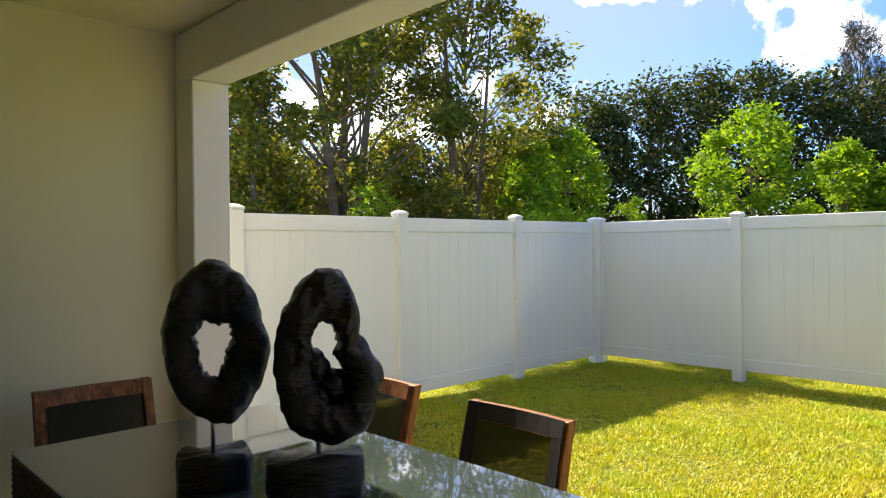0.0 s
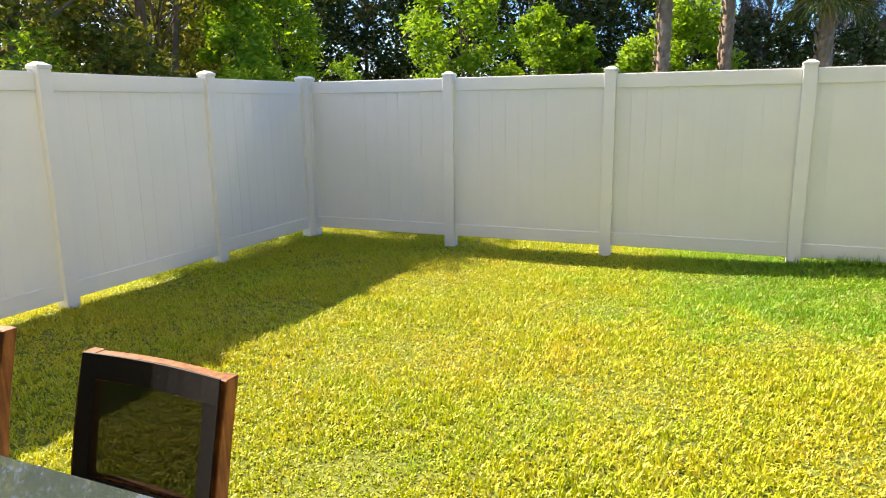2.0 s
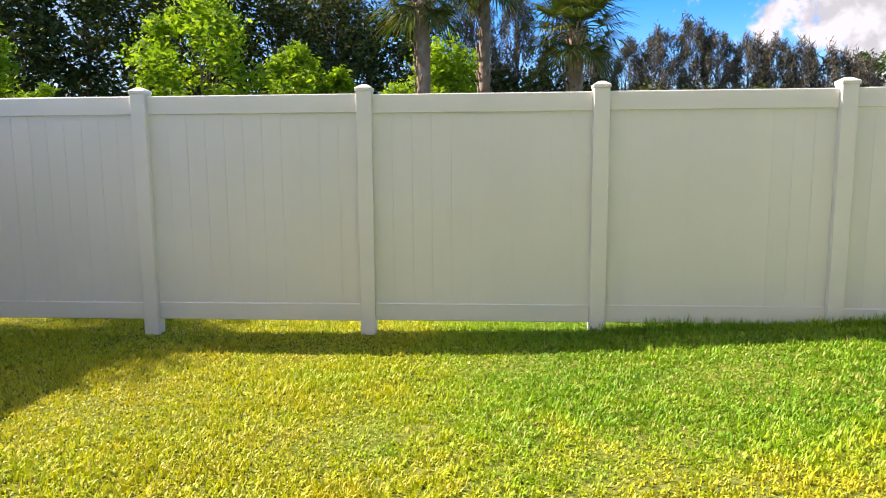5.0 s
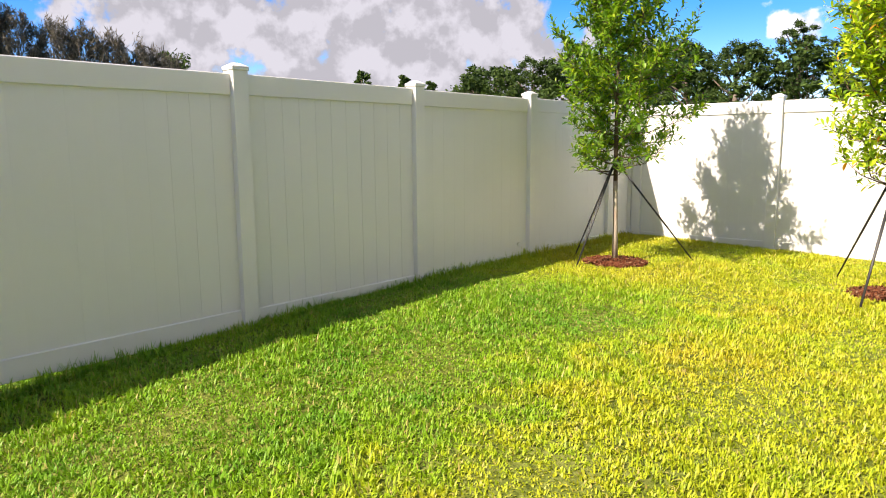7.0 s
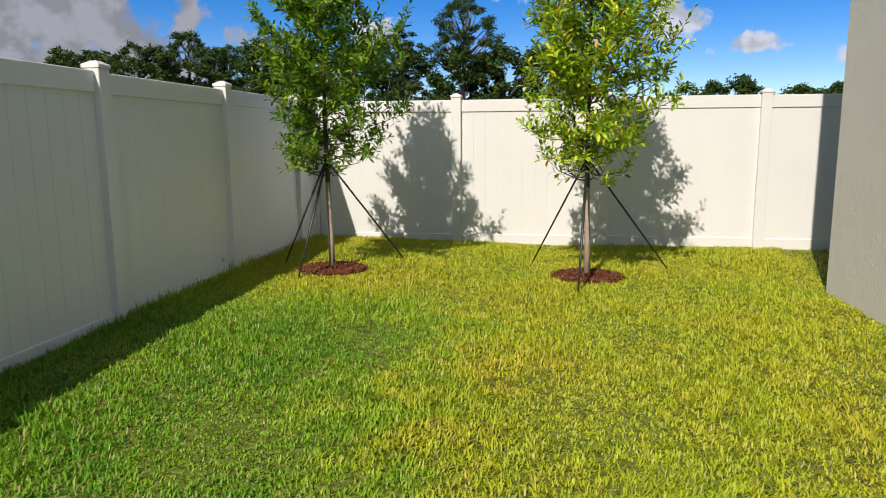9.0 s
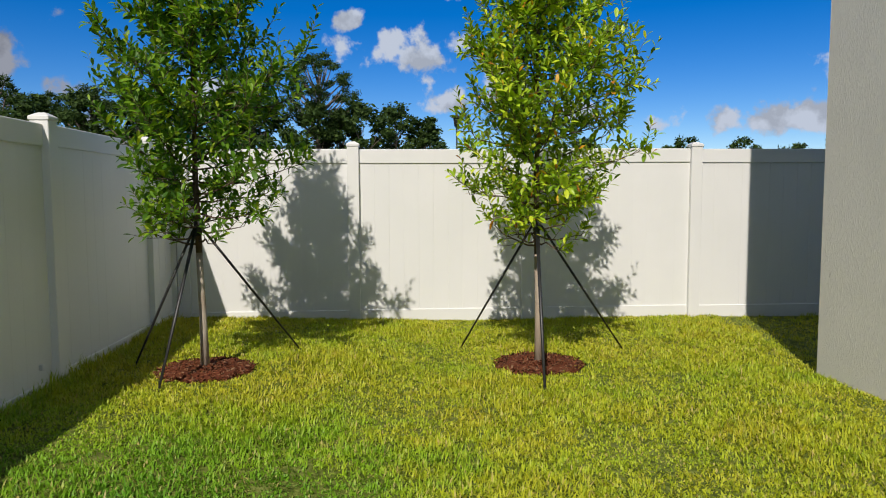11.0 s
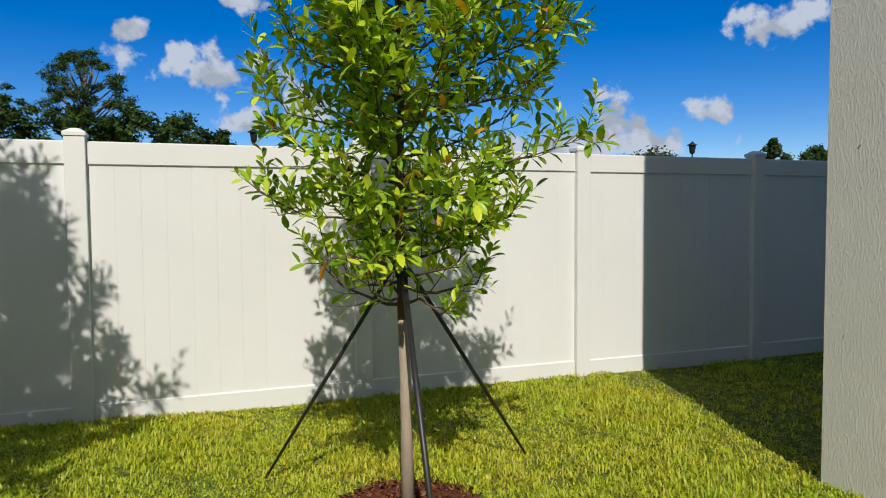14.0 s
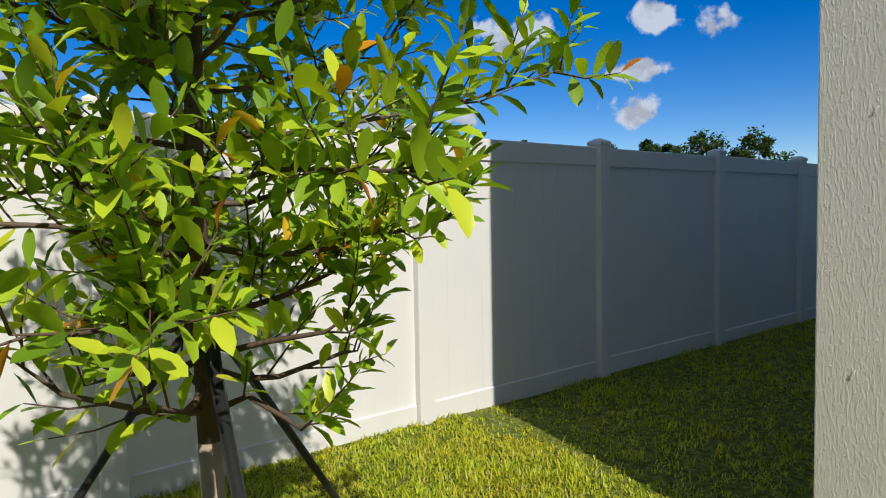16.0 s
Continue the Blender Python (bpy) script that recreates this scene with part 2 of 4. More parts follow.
def make_soil():
    m = Mat("thatch_and_soil", 0.95, spec=0.1)
    c = m.ramp(m.noise(26, 8), [(0.3, (0.035, 0.05, 0.008)), (0.5, (0.11, 0.14, 0.022)), (0.7, (0.22, 0.25, 0.06))])
    c = m.mix(m.ramp(m.noise(2.2, 6), [(0.55, (0, 0, 0)), (0.75, (0.7, 0.7, 0.7))]), c, (0.19, 0.20, 0.055))
    return m.color(c).bump(m.noise(70, 6), 0.6, 0.02).mat


def make_leaf(name, stops, share=0.35, rough=0.65, tint=(1.1, 1.15, 0.6), own=False, patchy=0.35):
    m = Mat(name, rough, spec=0.35 if rough < 0.5 else 0.15)
    r = m.own() if own else m.island()
    c = m.ramp(r, stops)
    c = m.mix(m.math("MULTIPLY", m.noise(1.1, 3), patchy), c, (0.03, 0.05, 0.01))
    return m.color(c).leafy(share, tint).mat


def make_bark(name, a, b, c3, scale=14):
    m = Mat(name, 0.9, spec=0.2)
    c = m.mix(m.noise(scale, 6, (1, 1, 0.25)), a, b)
    c = m.mix(m.ramp(m.noise(4, 5), [(0.5, (0, 0, 0)), (0.7, (0.8, 0.8, 0.8))]), c, c3)
    return m.color(c).bump(m.noise(scale * 3, 5, (1, 1, 0.2)), 0.6, 0.01).mat


def make_wood():
    m = Mat("varnished_hardwood", 0.5, spec=0.25)
    g = m.noise(18, 6, (1, 1, 1), world=False)
    grain = m.noise(60, 5, (1, 1, 0.06), world=False)
    c = m.ramp(m.math("ADD", m.math("MULTIPLY", g, 0.35), m.math("MULTIPLY", grain, 0.65)), [(0.32, (0.05, 0.016, 0.005)), (0.5, (0.19, 0.07, 0.018)), (0.7, (0.36, 0.15, 0.04))])
    return m.color(c).bump(grain, 0.12, 0.002).roughness(grain, 0.42, 0.62).mat


def make_sling():
    m = Mat("charcoal_mesh_sling", 0.7, spec=0.2)
    m.color(m.mix(m.noise(400, 2, world=False), (0.025, 0.027, 0.027), (0.05, 0.052, 0.05)))
    return m.holes(0.07).mat


def make_tabletop():
    m = Mat("dark_tinted_glass", 0.03, spec=1.0)
    m.color(m.mix(m.noise(5, 4), (0.030, 0.046, 0.044), (0.045, 0.063, 0.060)))
    m.bsdf.inputs["Coat Weight"].default_value = 1.0
    m.bsdf.inputs["Coat Roughness"].default_value = 0.02
    m.bsdf.inputs["Coat IOR"].default_value = 1.6
    drops = m.ramp(m.noise(90, 2, world=False), [(0.68, (0, 0, 0)), (0.72, (1, 1, 1))])
    patch = m.ramp(m.noise(2.3, 2, world=False), [(0.5, (0, 0, 0)), (0.62, (1, 1, 1))])
    m.bump(m.mix(1.0, drops, patch, "MULTIPLY"), 0.2, 0.002)
    return m.roughness(m.noise(7, 5), 0.015, 0.07).mat


def make_wicker():
    m = Mat("dark_brown_wicker", 0.6, spec=0.3)
    m.color(m.mix(m.island(), (0.022, 0.017, 0.014), (0.055, 0.042, 0.033)))
    return m.bump(m.noise(300, 2, (1, 1, 4)), 0.2, 0.001).mat


def make_carved():
    m = Mat("black_carved_wood", 0.3, spec=0.32)
    g = m.noise(22, 7, (1, 1, 1.6), world=False)
    m.color(m.ramp(g, [(0.35, (0.002, 0.002, 0.0025)), (0.6, (0.004, 0.0038, 0.005)), (0.8, (0.014, 0.012, 0.012))]))
    return m.bump(m.noise(30, 6, (1, 1, 2.2), 0.58, world=False), 0.8, 0.014).roughness(g, 0.10, 0.30).mat


VINYL, STUCCO, LANAI, BEAM, PAVER = make_vinyl(), make_stucco(), make_lanai_paint(), make_beam_paint(), make_paver()
GRASS, SOIL, WOOD, SLING, GLASS, WICKER, CARVED = make_grass(), make_soil(), make_wood(), make_sling(), make_tabletop(), make_wicker(), make_carved()
IRON = make_plain("black_painted_steel", (0.012, 0.012, 0.013), (0.025, 0.025, 0.026), 0.45, 30)
STEEL = make_plain("brushed_steel", (0.35, 0.35, 0.36), (0.25, 0.25, 0.26), 0.3, 30, 1.0)
STRAP = make_plain("black_webbing", (0.012, 0.012, 0.012), (0.03, 0.03, 0.03), 0.8, 60)
TAPE = make_plain("teal_plastic_tape", (0.0, 0.30, 0.24), (0.0, 0.22, 0.18), 0.4, 20)
ROOFING = make_plain("brown_roof_shingle", (0.16, 0.13, 0.11), (0.10, 0.085, 0.075), 0.9, 12)
MULCH = make_leaf("red_brown_bark_mulch", [(0.0, (0.10, 0.022, 0.012)), (0.5, (0.16, 0.04, 0.02)), (0.85, (0.22, 0.08, 0.04)), (1.0, (0.30, 0.17, 0.10))], 0.0, 0.85)
YOUNG_STOPS = [(0.0, (0.10, 0.20, 0.016)), (0.35, (0.26, 0.43, 0.022)), (0.75, (0.46, 0.62, 0.03)), (0.96, (0.62, 0.68, 0.04)), (0.98, (0.75, 0.40, 0.02)), (1.0, (0.48, 0.14, 0.02))]
YOUNG_LEAF = make_leaf("glossy_young_leaf", YOUNG_STOPS, 0.32, 0.38, (1.2, 1.2, 0.4), patchy=0.04)
YOUNG_LEAF_SINGLE = make_leaf("glossy_young_leaf_single", YOUNG_STOPS, 0.32, 0.38, (1.2, 1.2, 0.4), own=True, patchy=0.04)
DEEP_LEAF = make_leaf("deep_green_young_leaf", [(0.0, (0.045, 0.12, 0.014)), (0.45, (0.11, 0.25, 0.018)), (0.85, (0.23, 0.40, 0.025)), (1.0, (0.40, 0.50, 0.035))], 0.42, 0.40, (1.2, 1.2, 0.45), patchy=0.04)
LIME_LEAF = make_leaf("bright_green_leaf", [(0.0, (0.11, 0.23, 0.016)), (0.5, (0.20, 0.36, 0.02)), (1.0, (0.33, 0.46, 0.032))], 0.45, patchy=0.2)
OLIVE_LEAF = make_leaf("olive_green_leaf", [(0.0, (0.08, 0.11, 0.018)), (0.5, (0.16, 0.185, 0.028)), (0.9, (0.28, 0.27, 0.045)), (1.0, (0.36, 0.23, 0.09))], 0.38, patchy=0.25)
DARK_LEAF = make_leaf("dark_green_leaf", [(0.0, (0.03, 0.046, 0.014)), (0.6, (0.055, 0.08, 0.022)), (1.0, (0.12, 0.135, 0.045))], 0.25)
PINE_LEAF = make_leaf("pine_needle_tuft", [(0.0, (0.022, 0.045, 0.012)), (0.6, (0.04, 0.08, 0.018)), (1.0, (0.085, 0.14, 0.028))], 0.2)
GREY_LEAF = make_leaf("grey_casuarina_twig", [(0.0, (0.07, 0.065, 0.05)), (0.5, (0.12, 0.105, 0.085)), (1.0, (0.17, 0.15, 0.125))], 0.2, 0.8, (1, 1, 1))
PALM_LEAF = make_leaf("palm_frond", [(0.0, (0.03, 0.06, 0.014)), (0.7, (0.07, 0.11, 0.02)), (1.0, (0.20, 0.16, 0.06))], 0.3)
BARK_GREY = make_bark("grey_brown_bark", (0.22, 0.17, 0.13), (0.12, 0.09, 0.07), (0.28, 0.25, 0.22))
BARK_PALE = make_bark("pale_young_bark", (0.40, 0.33, 0.25), (0.28, 0.22, 0.17), (0.46, 0.42, 0.36), 30)
BARK_DARK = make_bark("dark_young_bark", (0.13, 0.09, 0.06), (0.08, 0.055, 0.04), (0.18, 0.14, 0.11), 30)
BARK_PALM = make_bark("palm_boot_bark", (0.30, 0.23, 0.18), (0.17, 0.12, 0.09), (0.36, 0.30, 0.26), 10)


# ---- mesh helpers ----
def thing(name, label, category, at=(0, 0, 0), turn=0, group="", kind=""):
    ob = new(name)
    ob.empty_display_size = 0.05
    ob.matrix_basis = pose(*at, 0, 0, turn)
    return tagged(ob, label, category, group, kind)


def part(name, bm, material, parent=None, label=""):
    me = bpy.data.meshes.new(name)
    bm.to_mesh(me)
    bm.free()
    me.materials.append(material)
    ob = new(name, me)
    ob.parent = parent
    return tagged(ob, label) if label else ob


def raw(name, verts, faces, material, parent=None, smooth=False):
    """A mesh from numpy arrays: verts (n, 3), faces (m, k) or a list."""
    me = bpy.data.meshes.new(name)
    if isinstance(faces, np.ndarray):
        k = faces.shape[1]
        me.vertices.add(len(verts))
        me.vertices.foreach_set("co", np.asarray(verts, np.float32).ravel())
        me.loops.add(faces.size)
        me.loops.foreach_set("vertex_index", faces.astype(np.int32).ravel())
        me.polygons.add(len(faces))
        me.polygons.foreach_set("loop_start", np.arange(0, faces.size, k, dtype=np.int32))
        me.update(calc_edges=True)
        me.validate()
    else:
        me.from_pydata([tuple(v) for v in verts], [], faces)
        me.update()
    if smooth:
        me.polygons.foreach_set("use_smooth", [True] * len(me.polygons))
    me.materials.append(material)
    ob = new(name, me)
    ob.parent = parent
    return ob


def add_box(bm, x0, y0, z0, x1, y1, z1, bevel=0.0, seg=1):
    r = bmesh.ops.create_cube(bm, size=1.0)
    vs = r["verts"]
    for v in vs:
        v.co = Vector(((x0 + x1) / 2 + v.co.x * (x1 - x0), (y0 + y1) / 2 + v.co.y * (y1 - y0), (z0 + z1) / 2 + v.co.z * (z1 - z0)))
    if bevel:
        es = list({e for v in vs for e in v.link_edges})
        bmesh.ops.bevel(bm, geom=es, offset=bevel, segments=seg, affect="EDGES", profile=0.6)
    return bm


def box(x0, y0, z0, x1, y1, z1, bevel=0.0, seg=1):
    return add_box(bmesh.new(), x0, y0, z0, x1, y1, z1, bevel, seg)


def add_tube(bm, pts, radii, sides=8, squash=1.0):
    """A tapered tube along points."""
    rings = []
    up = Vector((0.13, 0.21, 0.97))
    for i, p in enumerate(pts):
        p = Vector(p)
        d = (Vector(pts[min(i + 1, len(pts) - 1)]) - Vector(pts[max(i - 1, 0)])).normalized()
        a = d.cross(up)
        if a.length < 0.05:
            a = d.cross(Vector((1, 0, 0)))
        a.normalize()
        b = d.cross(a)
        rings.append([bm.verts.new(p + (a * math.cos(s) + b * math.sin(s) * squash) * radii[i]) for s in [2 * math.pi * k / sides for k in range(sides)]])
    for r0, r1 in zip(rings, rings[1:]):
        for k in range(sides):
            f = bm.faces.new((r0[k], r0[(k + 1) % sides], r1[(k + 1) % sides], r1[k]))
            f.smooth = True
    bm.faces.new(rings[0][::-1])
    bm.faces.new(rings[-1])
    return bm


def tube(pts, radii, sides=8, squash=1.0):
    return add_tube(bmesh.new(), pts, radii, sides, squash)


# ---- ground ----
def ground_z(x, y):
    """The lot falls gently towards its north-east corner and rises to the south-east one."""
    s = np.clip((np.asarray(y, float) + 2.5) / 6.0, 0, 1)
    e = np.clip((np.asarray(x, float) - 2.0) / 6.0, 0, 1)
    s = s * s * (3 - 2 * s)
    r = np.clip((np.asarray(x, float) - 5.5) / 3.0, 0, 1) * np.clip((1.0 - np.asarray(y, float)) / 4.5, 0, 1)
    fine = 0.07 * r * r * (3 - 2 * r) + 0.012 * np.sin(1.7 * x + 0.6 * y) * np.sin(1.3 * y - 0.5 * x)
    return -0.085 - 0.055 * s - 0.08 * s * e + fine


def axis(lo, hi, step):
    far = [3.0, 8.0, 18.0, 40.0, 90.0, 200.0, 500.0, 1200.0, 2500.0]
    return np.array([lo - f for f in far[::-1]] + list(np.arange(lo, hi + 1e-6, step)) + [hi + f for f in far])


gx, gy = axis(-2.0, 14.0, 0.25), axis(-12.0, 12.0, 0.25)
GX, GY = np.meshgrid(gx, gy, indexing="ij")
gv = np.stack([GX, GY, ground_z(np.clip(GX, -4, 12), np.clip(GY, -10, 9))], -1).reshape(-1, 3)
ni, nj = len(gx), len(gy)
ii, jj = np.meshgrid(np.arange(ni - 1), np.arange(nj - 1), indexing="ij")
a = (ii * nj + jj).ravel()
gf = np.stack([a, a + nj, a + nj + 1, a + 1], -1)
tagged(raw("ground", gv, gf, SOIL, smooth=True), "soil and thatch under the lawn reaching the horizon", "ground", kind="structure")


# ---- house ----
def wall(name, bm, material, label):
    return tagged(part(name, bm, material), label, "wall", kind="structure")


wall("wall_east", box(2.80, -4.93, -0.25, 3.02, -1.15, 5.6, 0.006), STUCCO, "grey beige combed stucco end wall of the house")
east_wall = bpy.data.objects["wall_east"]
for y0, z0, ln in ((-4.80, 0.70, 0.05), (-4.74, 1.64, 0.04)):
    part("stucco_ridge", tube([(3.018, y0 - 0.012, z0 - ln / 2), (3.023, y0 - 0.004, z0), (3.022, y0 + 0.006, z0 + ln * 0.35), (3.018, y0 + 0.012, z0 + ln / 2)], [0.0015, 0.003, 0.0025, 0.001], 6), STUCCO, east_wall)
wall("wall_south", box(-9.0, -4.93, -0.25, 2.798, -4.71, 5.6), STUCCO, "grey beige stucco side wall of the house")
wall("wall_wing", box(-1.598, -1.35, -0.25, 2.798, -1.15, 5.6), STUCCO, "grey beige stucco wall beside the covered patio")
wall("wall_north", box(-9.0, 5.07, -0.25, 1.768, 5.25, 5.6), LANAI, "sand coloured painted wall of the covered patio")
wall("wall_back", box(-1.8, -1.148, -0.25, -1.6, 5.068, 2.72), LANAI, "sand coloured back wall of the covered patio")
wall("wall_west", box(-9.2, -4.93, -0.25, -9.002, 5.25, 5.6), STUCCO, "stucco rear wall of the house")
wall("wall_upper", box(1.77, -1.148, 2.724, 1.99, 5.25, 5.6), STUCCO, "stucco upper wall above the covered patio")
wall("column", box(1.77, 4.86, -0.25, 1.99, 5.25, 2.44, 0.008), BEAM, "pale painted square end column of the covered patio")
wall("beam", box(1.77, -1.148, 2.442, 1.99, 5.25, 2.722, 0.006), BEAM, "pale painted header beam over the patio opening")
tagged(part("ceiling", box(-1.598, -1.148, 2.724, 1.768, 5.068, 2.86), LANAI), "sand coloured patio ceiling", "ceiling", kind="structure")

bm = bmesh.new()
ev = [bm.verts.new(p) for p in ((-9.6, -5.35, 5.6), (3.4, -5.35, 5.6), (3.4, 5.65, 5.6), (-9.6, 5.65, 5.6))]
hv = [bm.verts.new(p) for p in ((-9.6, -5.35, 5.72), (3.4, -5.35, 5.72), (3.4, 5.65, 5.72), (-9.6, 5.65, 5.72))]
ra, rb = bm.verts.new((-5.2, 0.15, 7.9)), bm.verts.new((-1.0, 0.15, 7.9))
bm.faces.new(ev[::-1])
for k in range(4):
    bm.faces.new((ev[k], ev[(k + 1) % 4], hv[(k + 1) % 4], hv[k]))
bm.faces.new((hv[0], hv[1], rb, ra))
bm.faces.new((hv[1], hv[2], rb))
bm.faces.new((hv[2], hv[3], ra, rb))
bm.faces.new((hv[3], hv[0], ra))
tagged(part("roof", bm, ROOFING), "brown shingled hip roof of the house", "roof", kind="structure")

# patio of square pavers with open joints
patio = tagged(part("patio", box(-1.598, -1.148, -0.2, 2.66, 5.068, -0.035), SOIL), "patio floor of pale square concrete pavers", "patio", kind="structure")

# ---- fences ----
POST_W, RAIL_TOP, RAIL_H, LOW_TOP, LOW_H = 0.127, 1.825, 0.155, 0.055, 0.15
post_bm = box(-POST_W / 2, -POST_W / 2, -0.6, POST_W / 2, POST_W / 2, 1.845, 0.004)
POST = bpy.data.meshes.new("post")
post_bm.to_mesh(POST)
post_bm.free()
POST.materials.append(VINYL)
cap_bm = box(-0.071, -0.071, 1.845, 0.071, 0.071, 1.875, 0.004)
add_box(cap_bm, -0.066, -0.066, 1.8752, 0.066, 0.066, 1.9)
for v in cap_bm.verts:
    if v.co.z > 1.89:
        v.co.x *= 0.35
        v.co.y *= 0.35
CAP = bpy.data.meshes.new("cap")
cap_bm.to_mesh(CAP)
cap_bm.free()
CAP.materials.append(VINYL)


def shared(name, mesh, parent, at):
    ob = new(name, mesh)
    ob.parent = parent
    ob.location = at
    return ob


BOARDS = {}


def board_mesh(w, g):
    """A tongue-and-groove board with its edges eased by g."""
    key = (round(w, 3), g)
    if key not in BOARDS:
        b, d = bmesh.new(), 0.011
        prof = [(-w / 2, -d + g), (-w / 2 + g, -d), (w / 2 - g, -d), (w / 2, -d + g), (w / 2, d - g), (w / 2 - g, d), (-w / 2 + g, d), (-w / 2, d - g)]
        lo = [b.verts.new((x, y, LOW_TOP - 0.02)) for x, y in prof]
        hi = [b.verts.new((x, y, RAIL_TOP - RAIL_H + 0.02)) for x, y in prof]
        for i in range(8):
            b.faces.new((lo[i], lo[(i + 1) % 8], hi[(i + 1) % 8], hi[i]))
        me = bpy.data.meshes.new("board")
        b.to_mesh(me)
        b.free()
        me.materials.append(VINYL)
        BOARDS[key] = me
    return BOARDS[key]


def fence(label, at, turn, posts):
    f = thing("vinyl_fence", label, "fence", at, turn, "garden fences")
    for k, u in enumerate(posts):
        p = shared("post", POST, f, (u, 0, random.uniform(-0.004, 0.004)))
        shared("cap", CAP, p, (0, 0, 0))
        if k == len(posts) - 1:
            break
        u0, u1 = u + POST_W / 2, posts[k + 1] - POST_W / 2
        dz = random.uniform(-0.006, 0.006)
        low = random.uniform(-0.012, 0.008)
        part("top_rail", box(u0, -0.026, RAIL_TOP - RAIL_H + dz, u1, 0.026, RAIL_TOP + dz, 0.006), VINYL, f)
        part("bottom_rail", box(u0, -0.026, LOW_TOP - LOW_H + low, u1, 0.026, LOW_TOP + low, 0.006), VINYL, f)
        n = max(1, round((u1 - u0) / 0.163))
        w = (u1 - u0) / n
        # only some boards stand open at their joints
        loose = range(random.randint(0, n), random.randint(3, n + 1))
        for i in range(n):
            shared("board", board_mesh(w, 0.0026 if i in loose else 0.0008), f, (u0 + w * (i + 0.5), random.uniform(-0.0006, 0.0006), 0))
    return f


EAST_X, NORTH_Y, SOUTH_Y = 8.765, 6.815, -7.415
east_fence = fence("white vinyl privacy fence along the far side of the lawn", (EAST_X, NORTH_Y, 0), -90, [0, 2.02, 3.945, 5.88, 7.795, 9.715, 11.635, 13.555, NORTH_Y - SOUTH_Y])
fence("white vinyl privacy fence behind the two young trees, in sun", (EAST_X, SOUTH_Y, 0), 180, [0.14, 1.975, 3.895, 5.815, 7.725, 9.645, 11.565, 13.485, 15.4, 17.3])
fence("white vinyl privacy fence below the woodland, in shade", (EAST_X, NORTH_Y, 0), 180, [0.14, 1.90, 3.835, 5.755, 7.675, 9.595, 11.5])
# small sunlit spot above the bottom rail, modelled as raised white bits
clip = box(11.385, -0.040, 0.135, 11.415, -0.0115, 0.175, 0.004)
add_box(clip, 11.418, -0.034, 0.128, 11.432, -0.0115, 0.158, 0.003)
part("clip", clip, VINYL, east_fence, "small raised white bits standing for a sunlit spot")


# ---- patio furniture ----
def wicker_panel(bm, origin, du, dv, dn, lu, lv, cell_u=0.019, cell_v=0.0125):
    """Woven strands: flat arched cells, each over or under its neighbour."""
    nu, nv = max(1, round(lu / cell_u)), max(1, round(lv / cell_v))
    cu, cv = lu / nu, lv / nv
    o, du, dv, dn = Vector(origin), Vector(du), Vector(dv), Vector(dn)
    for i in range(nu):
        for j in range(nv):
            up = 0.004 if (i + j) % 2 == 0 else 0.001
            a0, b0 = i * cu + 0.001, j * cv + 0.0012
            a1, b1 = (i + 1) * cu - 0.001, (j + 1) * cv - 0.0012
            am = (a0 + a1) / 2
            lo = -0.003
            v = [bm.verts.new(o + du * x + dv * y + dn * h) for x, y, h in ((a0, b0, lo), (a0, b1, lo), (am, b0, up), (am, b1, up), (a1, b0, lo), (a1, b1, lo))]
            bm.faces.new((v[0], v[2], v[3], v[1]))
            bm.faces.new((v[2], v[4], v[5], v[3]))
    return bm


TX0, TX1, TY0, TY1, TZ = 0.75, 1.845, 2.175, 4.185, 0.74
table = thing("dining_table", "dark wicker patio table with a tinted glass top", "table", (TX0, TY0, 0))
W, L = TX1 - TX0, TY1 - TY0
part("tabletop", box(-0.004, -0.004, TZ - 0.008, W + 0.004, L + 0.004, TZ, 0.003), GLASS, table, "dark tinted reflective glass top with dried drops")
part("top_frame", box(0, 0, TZ - 0.026, W, L, TZ - 0.0085, 0.004), WICKER, table)
for name, o, u, n, ln in (("apron", (0, 0, 0), (1, 0, 0), (0, -1, 0), W), ("apron", (W, 0, 0), (0, 1, 0), (1, 0, 0), L), ("apron", (W, L, 0), (-1, 0, 0), (0, 1, 0), W), ("apron", (0, L, 0), (0, -1, 0), (-1, 0, 0), L)):
    b = bmesh.new()
    wicker_panel(b, (o[0], o[1], TZ - 0.135), u, (0, 0, 1), n, ln, 0.108)
    p0, p1, m = Vector(o), Vector(o) + Vector(u) * ln, -Vector(n) * 0.022
    lo = [min(p0[k], p1[k], (p0 + m)[k], (p1 + m)[k]) for k in range(2)]
    hi = [max(p0[k], p1[k], (p0 + m)[k], (p1 + m)[k]) for k in range(2)]
    add_box(b, lo[0] + 0.004, lo[1] + 0.004, TZ - 0.135, hi[0] - 0.004, hi[1] - 0.004, TZ - 0.027)
    part(name, b, WICKER, table, "woven dark wicker apron")
for lx in (0, W - 0.085):
    for ly in (0, L - 0.085):
        b = box(lx + 0.004, ly + 0.004, 0.0, lx + 0.081, ly + 0.081, TZ - 0.136)
        for o, u, n in (((lx, ly), (1, 0, 0), (0, -1, 0)), ((lx + 0.085, ly), (0, 1, 0), (1, 0, 0)), ((lx + 0.085, ly + 0.085), (-1, 0, 0), (0, 1, 0)), ((lx, ly + 0.085), (0, -1, 0), (-1, 0, 0))):
            wicker_panel(b, (*o, 0.004), u, (0, 0, 1), n, 0.085, TZ - 0.14)
        part("leg", b, WICKER, table)


